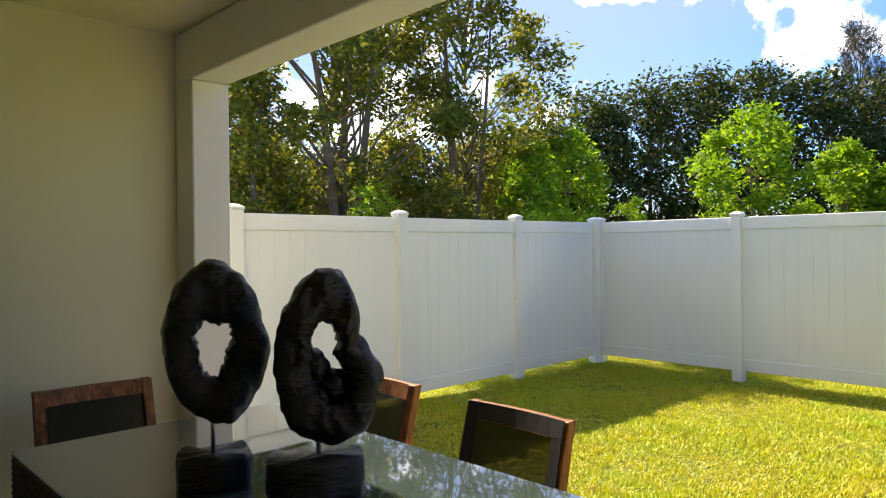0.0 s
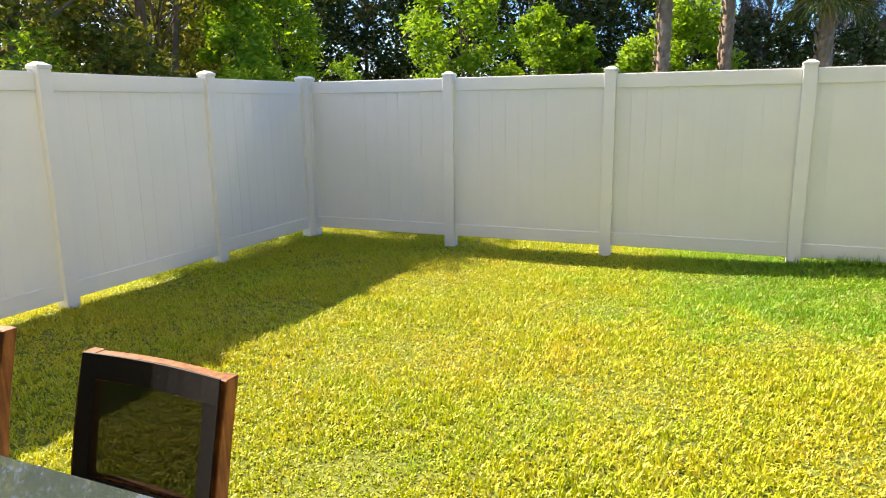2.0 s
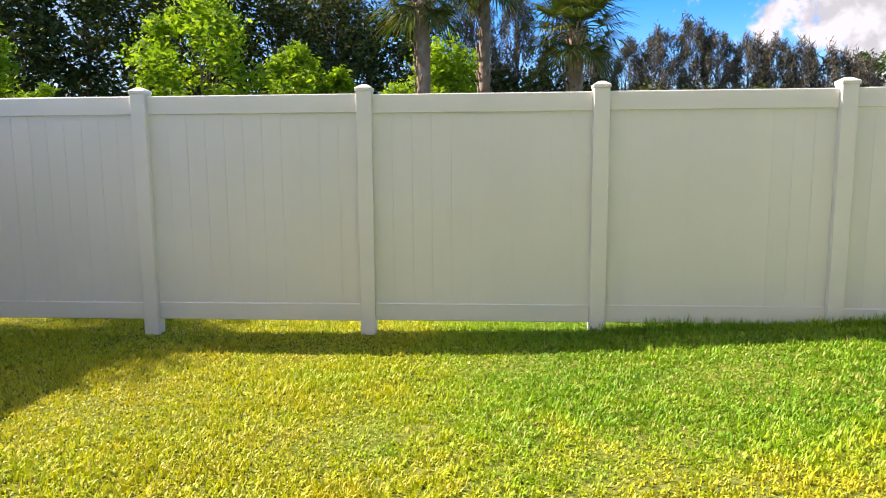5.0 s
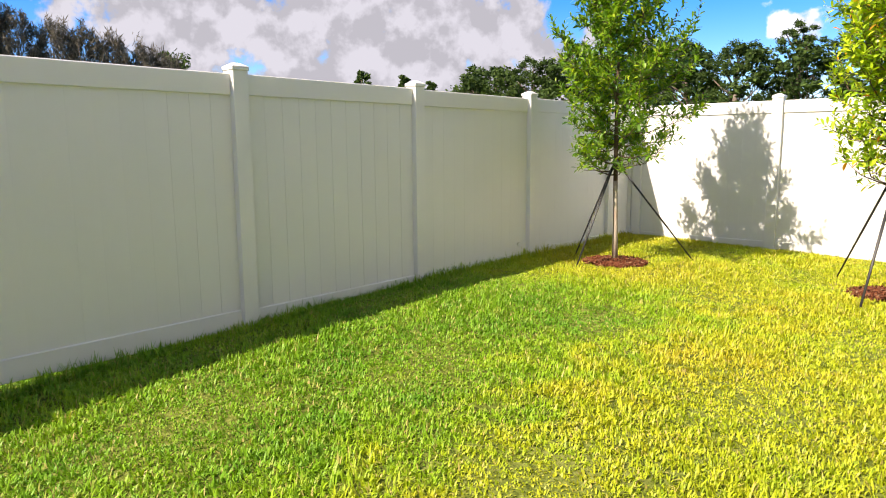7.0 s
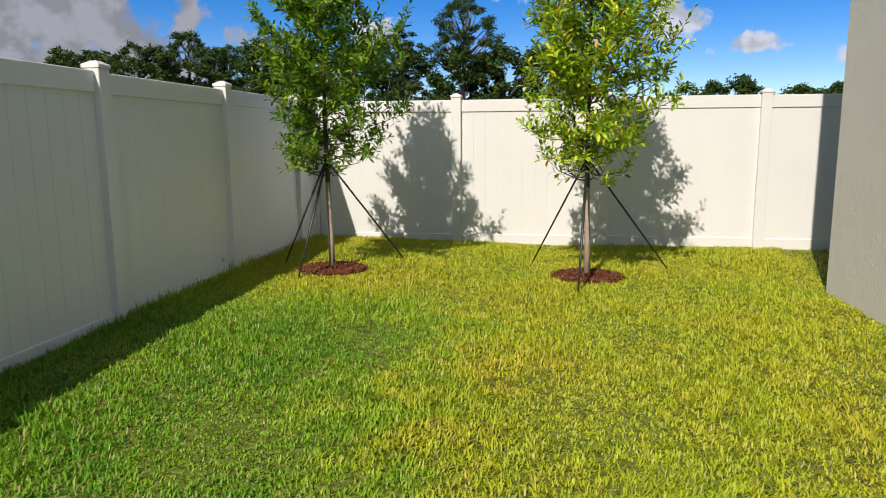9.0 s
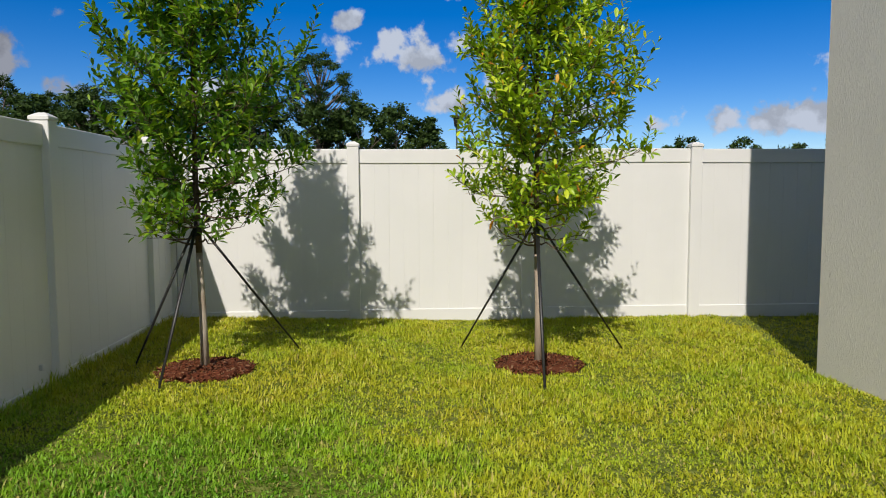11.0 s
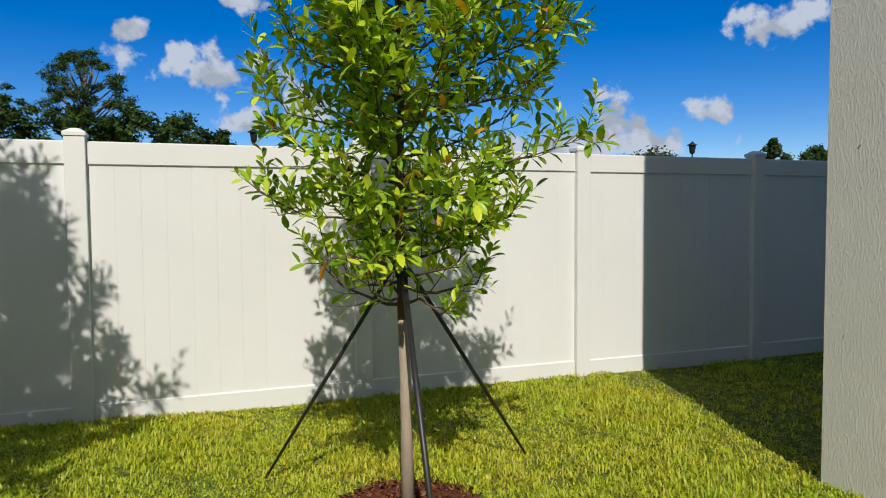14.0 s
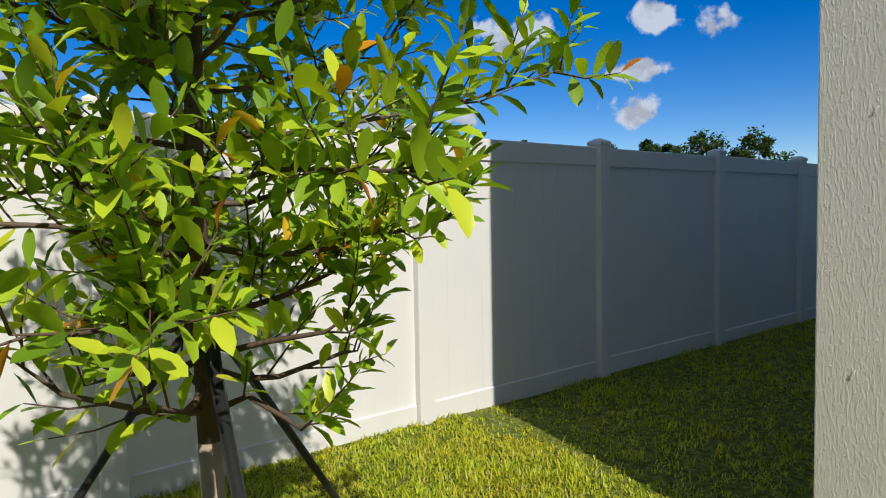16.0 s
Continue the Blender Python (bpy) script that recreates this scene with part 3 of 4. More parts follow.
def chair():
    """Faces +y; the backrest's top stands at y = -0.26."""
    c = thing("dining_chair", "varnished hardwood patio chair with charcoal mesh sling at table", "chair", (0, 0, 0), 0, "chairs round the table")
    hw, top = 0.262, 0.852

    def back_y(z):
        return -0.175 - 0.10 * max(0.0, (z - 0.42) / 0.45) ** 1.3

    for s in (-1, 1):
        b = bmesh.new()
        zs = [0.0, 0.22, 0.42, 0.55, 0.68, 0.78, top]
        ring = []
        for z in zs:
            y = back_y(z) - 0.05 * max(0, (0.42 - z) / 0.42)
            d = 0.030 - 0.008 * (z / top)
            x0, x1 = sorted((s * hw, s * (hw - 0.046)))
            ring.append([b.verts.new(p) for p in ((x0, y - d, z), (x1, y - d, z), (x1, y + d, z), (x0, y + d, z))])
        for r0, r1 in zip(ring, ring[1:]):
            for k in range(4):
                b.faces.new((r0[k], r0[(k + 1) % 4], r1[(k + 1) % 4], r1[k]))
        b.faces.new(ring[0][::-1])
        b.faces.new(ring[-1])
        bmesh.ops.bevel(b, geom=list(b.edges), offset=0.003, segments=1, affect="EDGES")
        part("rear_leg", b, WOOD, c)
        part("front_leg", box(*sorted((s * hw, s * (hw - 0.04)))[:1], 0.20, 0, sorted((s * hw, s * (hw - 0.04)))[1], 0.245, 0.415, 0.004), WOOD, c)
        x0, x1 = sorted((s * hw, s * (hw - 0.03)))
        part("side_rail", box(x0, -0.15, 0.375, x1, 0.198, 0.43, 0.004), WOOD, c)

    def bowed(z0, z1, bow, inset, thick):
        b = bmesh.new()
        rings = []
        for i in range(11):
            f = -1 + 2 * i / 10
            y = -bow * (1 - f * f)
            x = f * (hw - inset - 0.013)
            rings.append([b.verts.new(p) for p in ((x, back_y(z0) + y - thick, z0), (x, back_y(z0) + y + thick, z0), (x, back_y(z1) + y + thick * 0.8, z1), (x, back_y(z1) + y - thick * 0.8, z1))])
        for r0, r1 in zip(rings, rings[1:]):
            for k in range(4):
                b.faces.new((r0[k], r1[k], r1[(k + 1) % 4], r0[(k + 1) % 4]))
        b.faces.new(rings[0])
        b.faces.new(rings[-1][::-1])
        return b

    part("top_rail", bowed(0.782, top - 0.002, 0.018, 0.031, 0.018), WOOD, c)
    part("lower_rail", bowed(0.475, 0.52, 0.018, 0.031, 0.014), WOOD, c)
    b = bmesh.new()
    grid = []
    for i in range(9):
        f = -1 + 2 * i / 8
        grid.append([b.verts.new((f * (hw - 0.045), back_y(z) - 0.018 * (1 - f * f) + 0.004, z)) for z in (0.51, 0.58, 0.65, 0.72, 0.80)])
    for r0, r1 in zip(grid, grid[1:]):
        for k in range(4):
            b.faces.new((r0[k], r1[k], r1[k + 1], r0[k + 1])).smooth = True
    bmesh.ops.solidify(b, geom=list(b.faces), thickness=0.002)
    part("back_sling", b, SLING, c, "charcoal see-through mesh")
    part("front_rail", box(-hw + 0.041, 0.205, 0.37, hw - 0.041, 0.24, 0.43, 0.004), WOOD, c)
    part("rear_rail", box(-hw + 0.047, -0.19, 0.37, hw - 0.047, -0.16, 0.42, 0.004), WOOD, c)
    part("seat_sling", box(-hw + 0.031, -0.158, 0.418, hw - 0.031, 0.204, 0.424), SLING, c, "charcoal mesh seat")
    return c


first = chair()
first.matrix_basis = pose(1.935, 2.925, 0, 0, 0, 88)
copy_thing(first, pose(1.985, 3.82, 0, 0, 0, 90))
copy_thing(first, pose(1.315, 2.17, 0, 0, 0, -6))
copy_thing(first, pose(1.20, 4.46, 0, 0, 0, 178))
# one chair has black strips added over the front of its backrest frame
tagged(first, "hardwood patio chair with charcoal mesh sling and black strips on its backrest frame", "chair", "chairs round the table")
for name, x0, x1, z0, z1 in (("front_strip", -0.246, 0.246, 0.79, 0.855), ("front_strip", -0.246, 0.246, 0.478, 0.525), ("front_strip", -0.246, -0.196, 0.525, 0.79), ("front_strip", 0.196, 0.246, 0.525, 0.79)):
    b = bmesh.new()
    rows = []
    for i in range(9):
        x = x0 + (x1 - x0) * i / 8
        y = [-0.175 - 0.10 * ((z - 0.42) / 0.45) ** 1.3 - 0.018 * (1 - (x / 0.26) ** 2) + 0.027 for z in (z0, z1)]
        rows.append([b.verts.new(p) for p in ((x, y[0], z0), (x, y[1], z1), (x, y[1] + 0.006, z1), (x, y[0] + 0.006, z0))])
    for r0, r1 in zip(rows, rows[1:]):
        for k in range(4):
            b.faces.new((r0[k], r0[(k + 1) % 4], r1[(k + 1) % 4], r1[k]))
    b.faces.new(rows[0][::-1])
    b.faces.new(rows[-1])
    part(name, b, STRAP, first, "black strip over the front of the backrest frame")


# ---- carved ring sculptures on the table ----
def ring_mesh(profile, depth, seed):
    """A carved, lumpy ring in the xz plane. profile: angle in degrees, outer and inner radius."""
    b = bmesh.new()
    ang = [p[0] for p in profile] + [360 + profile[0][0]]
    out = [p[1] for p in profile] + [profile[0][1]]
    inn = [p[2] for p in profile] + [profile[0][2]]
    rings, n, m = [], 120, 30
    for i in range(n):
        t = 360 * i / n
        if t < ang[0]:
            t += 360
        ro, ri = float(np.interp(t, ang, out)), float(np.interp(t, ang, inn))
        rc, rw = (ro + ri) / 2, (ro - ri) / 2
        ring = []
        for j in range(m):
            s = 2 * math.pi * j / m
            r = rc + rw * math.copysign(abs(math.cos(s)) ** 0.8, math.cos(s))
            y = depth * math.copysign(abs(math.sin(s)) ** 0.8, math.sin(s))
            v = Vector((r * math.cos(math.radians(t)), y, r * math.sin(math.radians(t))))
            k = noise.noise(v * 9 + Vector((seed, 0, 0))) * 0.018 + noise.noise(v * 26 + Vector((0, seed, 0))) * 0.009 + noise.noise(v * 60 + Vector((seed, seed, 0))) * 0.003
            if math.cos(s) < -0.2:
                k += 0.006 * math.sin(v.z * 170 + 5 * noise.noise(v * 20)) + 0.008 * noise.noise(v * 45)
            ring.append(b.verts.new(v + v.normalized() * k * (1 if math.cos(s) > 0 else -1) + Vector((0, k * math.sin(s), 0))))
        rings.append(ring)
    for i in range(n):
        for j in range(m):
            b.faces.new((rings[i][j], rings[i][(j + 1) % m], rings[(i + 1) % n][(j + 1) % m], rings[(i + 1) % n][j])).smooth = True
    return b


def stone_base(rx, ry, h, seed):
    b = bmesh.new()
    n, rows = 40, 7
    rings = []
    for k in range(rows):
        z = h * k / (rows - 1)
        ring = []
        for i in range(n):
            a2 = 2 * math.pi * i / n
            q = 1 + 0.14 * noise.noise(Vector((math.cos(a2) * 1.6 + seed, math.sin(a2) * 1.6, 0))) + 0.05 * noise.noise(Vector((math.cos(a2) * 7, math.sin(a2) * 7 + seed, z * 18)))
            if k in (0, rows - 1):
                q *= 0.96
            sq = 1 / max(abs(math.cos(a2)), abs(math.sin(a2))) ** 0.45
            dz = 0.02 * noise.noise(Vector((math.cos(a2) * 2, math.sin(a2) * 2, seed))) if k == rows - 1 else 0
            ring.append(b.verts.new((rx * q * sq * math.cos(a2), ry * q * sq * math.sin(a2), z + dz)))
        rings.append(ring)
    for r0, r1 in zip(rings, rings[1:]):
        for i in range(n):
            b.faces.new((r0[i], r0[(i + 1) % n], r1[(i + 1) % n], r1[i])).smooth = True
    c = b.verts.new((0, 0, h + 0.002))
    for i in range(n):
        b.faces.new((rings[-1][i], rings[-1][(i + 1) % n], c)).smooth = True
    b.faces.new(rings[0][::-1])
    return b


def lump(at, size, seed):
    b = bmesh.new()
    bmesh.ops.create_icosphere(b, subdivisions=3, radius=1.0)
    for v in b.verts:
        k = 1 + 0.3 * noise.noise(v.co * 1.7 + Vector((seed, seed, 0))) + 0.12 * noise.noise(v.co * 5)
        v.co = Vector((v.co.x * size[0], v.co.y * size[1], v.co.z * size[2])) * k + Vector(at)
    for f in b.faces:
        f.smooth = True
    return b


s1 = thing("ring_sculpture", "black carved wooden ring on a steel rod above rough base", "sculpture", (1.12, 3.28, TZ), -23, "pair of ring sculptures")
part("base", stone_base(0.118, 0.085, 0.105, 1.0), CARVED, s1)
part("rod", tube([(0, 0, 0.09), (0, 0, 0.27)], [0.007, 0.007], 10), STEEL, s1, "thin steel rod")
r1 = part("ring", ring_mesh([(0, 0.225, 0.06), (22, 0.215, 0.07), (45, 0.225, 0.080), (70, 0.25, 0.062), (98, 0.265, 0.060), (125, 0.25, 0.080), (155, 0.225, 0.075), (185, 0.215, 0.065), (215, 0.22, 0.075), (245, 0.245, 0.10), (272, 0.262, 0.115), (298, 0.262, 0.08), (325, 0.235, 0.05)], 0.062, 2.0), CARVED, s1)
r1.location = (0.012, 0, 0.457)
r1.scale = (0.74, 1, 0.98)
s2 = thing("ring_sculpture", "black carved wooden ring with inner lumps on a steel rod", "sculpture", (1.30, 2.97, TZ), -23, "pair of ring sculptures")
part("base", stone_base(0.145, 0.10, 0.125, 4.0), CARVED, s2)
part("rod", tube([(0.01, 0, 0.11), (0.01, 0, 0.25)], [0.007, 0.007], 10), STEEL, s2, "thin steel rod")
r2 = part("ring", ring_mesh([(0, 0.160, 0.035), (30, 0.145, 0.04), (54, 0.178, 0.06), (80, 0.27, 0.10), (100, 0.275, 0.105), (125, 0.215, 0.08), (155, 0.178, 0.05), (180, 0.175, 0.04), (210, 0.198, 0.05), (237, 0.245, 0.07), (270, 0.265, 0.12), (295, 0.255, 0.13), (325, 0.225, 0.07), (345, 0.20, 0.04)], 0.06, 7.0), CARVED, s2)
r2.location = (0.04, 0, 0.419)
r2.scale = (0.86, 1, 1.03)
for at2, size2, sd in (((-0.002, 0.0, 0.392), (0.046, 0.055, 0.058), 3.0), ((0.056, 0.0, 0.33), (0.046, 0.05, 0.055), 5.0), ((-0.06, 0.0, 0.375), (0.040, 0.05, 0.085), 8.0), ((0.01, 0.0, 0.305), (0.05, 0.05, 0.045), 2.0)):
    part("knot", lump(at2, size2, sd), CARVED, s2)


# ---- young trees with guy stakes ----
def leaf_coords(length, rng):
    """An oblong leaf folded along its midrib: stalk, midrib and two margins."""
    w = length * rng.uniform(0.16, 0.21)
    cup, droop = length * rng.uniform(0.03, 0.09), length * rng.uniform(-0.04, 0.14)
    mid = [(0, 0, 0), (length * 0.45, 0, 0.01 * length), (length * 0.8, 0, -droop * 0.4), (length, 0, -droop)]
    side = [(length * 0.22, w * 0.62, cup * 0.5), (length * 0.55, w, cup), (length * 0.85, w * 0.68, cup * 0.6 - droop * 0.5)]
    return mid + side + [(x, -y, z) for x, y, z in side]


LEAF_FACES = [(0, 1, 4), (4, 1, 5), (5, 1, 2, 6), (6, 2, 3), (0, 7, 1), (7, 8, 1), (8, 9, 2, 1), (9, 3, 2)]


def leaf_matrix(p, d, rng):
    d = d.normalized()
    side = d.cross(Vector((0, 0, 1)))
    if side.length < 0.05:
        side = Vector((1, 0, 0))
    side.normalize()
    nrm = side.cross(d)
    roll = rng.uniform(-0.7, 0.7)
    side, nrm = side * math.cos(roll) + nrm * math.sin(roll), nrm * math.cos(roll) - side * math.sin(roll)
    m = Matrix.Identity(4)
    for r in range(3):
        m[r][0], m[r][1], m[r][2], m[r][3] = d[r], side[r], nrm[r], p[r]
    return m


def young_tree(label, at, seed, stakes, singles, strap_z, spread, limbs, fuller, leaf=None):
    rng = random.Random(seed)
    tree = thing("young_tree", label, "tree", at, 0, "young trees by the fence")
    top = 3.5
    path = [(0, 0, -0.06), (0.004, 0.0, 0.4), (0.012, 0.006, 0.7), (0.018, 0.004, 0.92), (0.03, 0.0, 1.5), (0.02, 0.02, 2.0), (0.03, 0.0, 2.6), (0.0, 0.02, 3.1), (0.02, 0.0, top)]
    rad = [0.036, 0.028, 0.026, 0.025, 0.021, 0.016, 0.011, 0.007, 0.003]
    part("trunk", tube(path[:4], rad[:4], 14), BARK_PALE, tree, "pale smooth trunk")
    upper = tube(path[3:], rad[3:], 12)

    def on_trunk(z):
        zs = [p[2] for p in path]
        return Vector((float(np.interp(z, zs, [p[0] for p in path])), float(np.interp(z, zs, [p[1] for p in path])), z))

    env_z, env_r = [0.8, 1.0, 1.2, 1.5, 1.95, 2.35, 2.7, 3.1, 3.45, 3.7], [0.22, 0.32, 0.46, 0.63, 0.71, 0.71, 0.56, 0.38, 0.18, 0.04]
    leaves = []

    def shoot(base, d, ln, cnt, big=1.0):
        """A shoot that carries leaves in a spiral, closer and more upright towards its tip."""
        bend = Vector((rng.uniform(-0.15, 0.15), rng.uniform(-0.15, 0.15), 0.25)) * ln
        mid, tip = base + d * ln * 0.5 - bend * 0.12, base + d * ln + bend * 0.3
        add_tube(upper, [base, mid, tip], [0.0028, 0.0022, 0.0011], 4)
        axis_d = (tip - mid).normalized()
        e1 = axis_d.cross(Vector((0.3, 0.2, 0.9))).normalized()
        e2 = axis_d.cross(e1)
        turn = rng.uniform(0, 6.3)
        for q in range(cnt):
            h2 = 0.22 + 0.78 * q / max(1, cnt - 1)
            pp = base.lerp(mid, h2 * 2) if h2 < 0.5 else mid.lerp(tip, h2 * 2 - 1)
            a4 = turn + q * 2.4 + rng.uniform(-0.4, 0.4)
            dd = (e1 * math.cos(a4) + e2 * math.sin(a4)) * (1.2 - 0.45 * h2) + axis_d * (0.35 + 0.5 * h2) + Vector((0, 0, rng.uniform(-0.2, 0.25)))
            leaves.append((leaf_matrix(pp, dd, rng), rng.uniform(0.062, 0.098) * big * (1.0 if h2 < 0.85 else 0.75)))

    for i in range(limbs):
        f = (i + 0.5) / limbs
        z0 = 0.98 + 2.4 * f ** 1.1
        az = i * 2.39996 + rng.uniform(-0.3, 0.3)
        low = f < 0.11
        rise = rng.uniform(-0.06, 0.2) if f < 0.25 else rng.uniform(0.12, 0.48)
        zt = min(z0 + rise, 3.6)
        r = float(np.interp(zt, env_z, env_r)) * (rng.uniform(0.62, 0.98) if rng.random() < 0.8 else rng.uniform(0.95, 1.08)) * spread * (1 + 0.17 * math.cos(az - fuller))
        out = Vector((math.cos(az), math.sin(az), 0))
        p0 = on_trunk(z0)
        p3 = p0 + out * r + Vector((0, 0, zt - z0))
        p1 = p0 + out * r * 0.45 + Vector((0, 0, (zt - z0) * 0.2 + rng.uniform(-0.05, 0.05)))
        p2 = p0 + out * r * 0.8 + Vector((rng.uniform(-0.05, 0.05), rng.uniform(-0.05, 0.05), (zt - z0) * 0.55))
        cv = [p0, (p0 + p1) / 2 + Vector((0, 0, -0.015)), p1, p2, p3]
        tr = 0.0035 + 0.006 * (1 - f)
        add_tube(upper, cv, [tr, tr * 0.85, tr * 0.7, tr * 0.5, 0.0018], 6)
        kn = rng.randint(3, 6) if low else 13 if f < 0.25 else (18 if r > 0.3 else 12)
        for k in range(kn):
            g = 0.30 + 0.70 * (k + 0.6) / kn if low else 0.20 + 0.80 * (k + 0.6) / kn
            seg = g * 4
            j = min(3, int(seg))
            base = cv[j].lerp(cv[j + 1], seg - j)
            a3 = az + rng.choice((-1, 1)) * rng.uniform(0.1, 1.5)
            d = Vector((math.cos(a3), math.sin(a3), rng.uniform(-0.25, 1.7))).normalized()
            shoot(base, d, rng.uniform(0.09, 0.24), rng.randint(5, 8) if low else rng.randint(7, 11))
        # the limb's own leader stands up clear of the crown
        lead = (out * rng.uniform(0.15, 0.7) + Vector((0, 0, rng.uniform(0.6, 1.2)))).normalized()
        shoot(p3, lead, rng.uniform(0.12, 0.34), rng.randint(10, 16), 0.9)
    part("branch", upper, BARK_DARK, tree, "dark branching limbs and twigs")
    # the leaves on the lawn's side, low in the crown, one by one
    order = sorted(range(len(leaves)), key=lambda k: -(leaves[k][0][1][3] + 0.35 * leaves[k][0][0][3] - 0.5 * abs(leaves[k][0][2][3] - 1.45)))
    single = set(order[:singles])
    shapes = []
    for k in range(5):
        me = bpy.data.meshes.new("leaf")
        me.from_pydata(leaf_coords(0.08, rng), [], LEAF_FACES)
        for poly in me.polygons:
            poly.use_smooth = True
        me.materials.append(YOUNG_LEAF_SINGLE)
        shapes.append(me)
    vs, fs = [], []
    for k, (m, ln) in enumerate(leaves):
        if k in single:
            ob = new("leaf", shapes[k % 5])
            ob.parent = tree
            ob.matrix_basis = m @ Matrix.Scale(ln / 0.08, 4)
            continue
        o = len(vs)
        vs.extend(m @ Vector(c) for c in leaf_coords(ln, rng))
        fs.extend(tuple(o + q for q in f) for f in LEAF_FACES)
    crown = raw("crown", vs, fs, leaf or YOUNG_LEAF, tree, smooth=True)
    tagged(crown, "dense crown of glossy small leaves", kind="stuff")
    # strap collar and three guy stakes
    part("strap", tube([on_trunk(strap_z - 0.05), on_trunk(strap_z), on_trunk(strap_z + 0.06)], [0.029, 0.032, 0.028], 12), STRAP, tree, "black webbing collar")
    for k, (px, py) in enumerate(stakes):
        top_p = on_trunk(strap_z + 0.01) + Vector((px, py, 0)).normalized() * 0.03
        foot = Vector((px, py, -0.08))
        s = part("stake", tube([top_p.lerp(foot, 0.06), top_p.lerp(foot, 0.5), foot], [0.014, 0.0135, 0.009], 8, 0.75), IRON, tree, "slim black guy stake")
        part("tie", tube([top_p, top_p.lerp(foot, 0.035), top_p.lerp(foot, 0.10)], [0.014, 0.019, 0.013], 8, 0.5), STRAP, s)
    for k in range(3):
        c = on_trunk(1.66 + 0.06 * k) + Vector((0.035, 0.02, 0))
        part("ribbon", box(c.x - 0.006, c.y - 0.004, c.z, c.x + 0.012, c.y + 0.012, c.z + 0.038, 0.003), TAPE, tree, "teal plastic nursery tape")
    return tree


T1, T2 = (7.80, -5.14), (5.155, -5.32)
young_tree("young staked deep green tree in mulch by the fence corner", (*T1, float(ground_z(*T1))), 11, [(0.17, 0.62), (-0.68, -0.72), (0.62, -0.12)], 0, 1.10, 1.1, 76, math.pi, DEEP_LEAF)
young_tree("young staked tree with glossy yellow-green leaves in a mulch ring", (*T2, float(ground_z(*T2))), 23, [(-0.94, -0.56), (0.62, -0.74), (0.12, 0.84)], 300, 1.165, 1.08, 80, 3.75)


def mulch_ring(at, seed):
    rng = np.random.default_rng(seed)
    gz = float(ground_z(*at))
    m = thing("mulch_ring", "low ring of red-brown bark mulch round a young tree", "mulch", (*at, gz), 0, "mulch rings")
    b = bmesh.new()
    rings = []
    for k, (r, h) in enumerate(((0.40, -0.02), (0.33, 0.018), (0.22, 0.036), (0.08, 0.034))):
        rings.append([b.verts.new((r * (1 + 0.1 * noise.noise(Vector((math.cos(i) * 2 + seed, math.sin(i) * 2, 0)))) * math.cos(i), r * (1 + 0.1 * noise.noise(Vector((math.cos(i) * 2 + seed, math.sin(i) * 2, 0)))) * math.sin(i), h)) for i in np.linspace(0, 2 * math.pi, 32, endpoint=False)])
    for r0, r1 in zip(rings, rings[1:]):
        for i in range(32):
            b.faces.new((r0[i], r0[(i + 1) % 32], r1[(i + 1) % 32], r1[i]))
    b.faces.new(rings[-1])
    part("mound", b, MULCH, m)
    n = 900
    rr, aa = 0.37 * np.sqrt(rng.random(n)), rng.random(n) * 2 * np.pi
    c = np.stack([rr * np.cos(aa), rr * np.sin(aa), 0.045 - 0.09 * rr + rng.random(n) * 0.012], -1)
    d = rng.normal(size=(n, 3)) * (1, 1, 0.35)
    d /= np.linalg.norm(d, axis=1, keepdims=True)
    s = np.cross(d, rng.normal(size=(n, 3)) * (0.3, 0.3, 1))
    s /= np.linalg.norm(s, axis=1, keepdims=True)
    t = np.cross(d, s)
    ln, wd = rng.uniform(0.012, 0.035, (n, 1)), rng.uniform(0.004, 0.010, (n, 1))
    vs = np.stack([c - d * ln - s * wd, c - d * ln + s * wd, c + d * ln + s * wd * 0.7, c + d * ln - s * wd * 0.7, c + t * 0.006], 1).reshape(-1, 3)
    o = (np.arange(n) * 5)[:, None]
    fs = np.concatenate([o + np.array(q) for q in ((0, 1, 4), (1, 2, 4), (2, 3, 4), (3, 0, 4), (0, 3, 2), (0, 2, 1))])
    tagged(raw("bark_chip", vs, fs, MULCH, m), "red-brown bark chips", kind="stuff")


mulch_ring(T1, 5)
mulch_ring(T2, 9)


# ---- woodland beyond the fences ----
def leaf_cloud(centres, radii, n, size, rng, slim=0.45, hang=0.0, shell=0.55):
    """Small leaves in clumps: more towards each clump's outside."""
    k = rng.integers(0, len(centres), n)
    d = rng.normal(size=(n, 3))
    d /= np.linalg.norm(d, axis=1, keepdims=True)
    r = (shell + (1 - shell) * rng.random((n, 1))) * rng.random((n, 1)) ** 0.25
    c = np.asarray(centres)[k] + d * r * np.asarray(radii)[k] * rng.uniform(0.75, 1.2, (n, 1))
    a = rng.normal(size=(n, 3)) * (1, 1, 0.6)
    a[:, 2] -= hang
    a /= np.linalg.norm(a, axis=1, keepdims=True)
    b = np.cross(a, d + rng.normal(size=(n, 3)) * 0.6)
    b /= np.linalg.norm(b, axis=1, keepdims=True) + 1e-9
    s = rng.uniform(0.6, 1.4, (n, 1)) * size
    a, b = a * s, b * s * slim
    v = np.stack([c - a, c + b, c + a, c - b], 1).reshape(-1, 3)
    f = np.arange(4 * n).reshape(-1, 4)
    return v, f


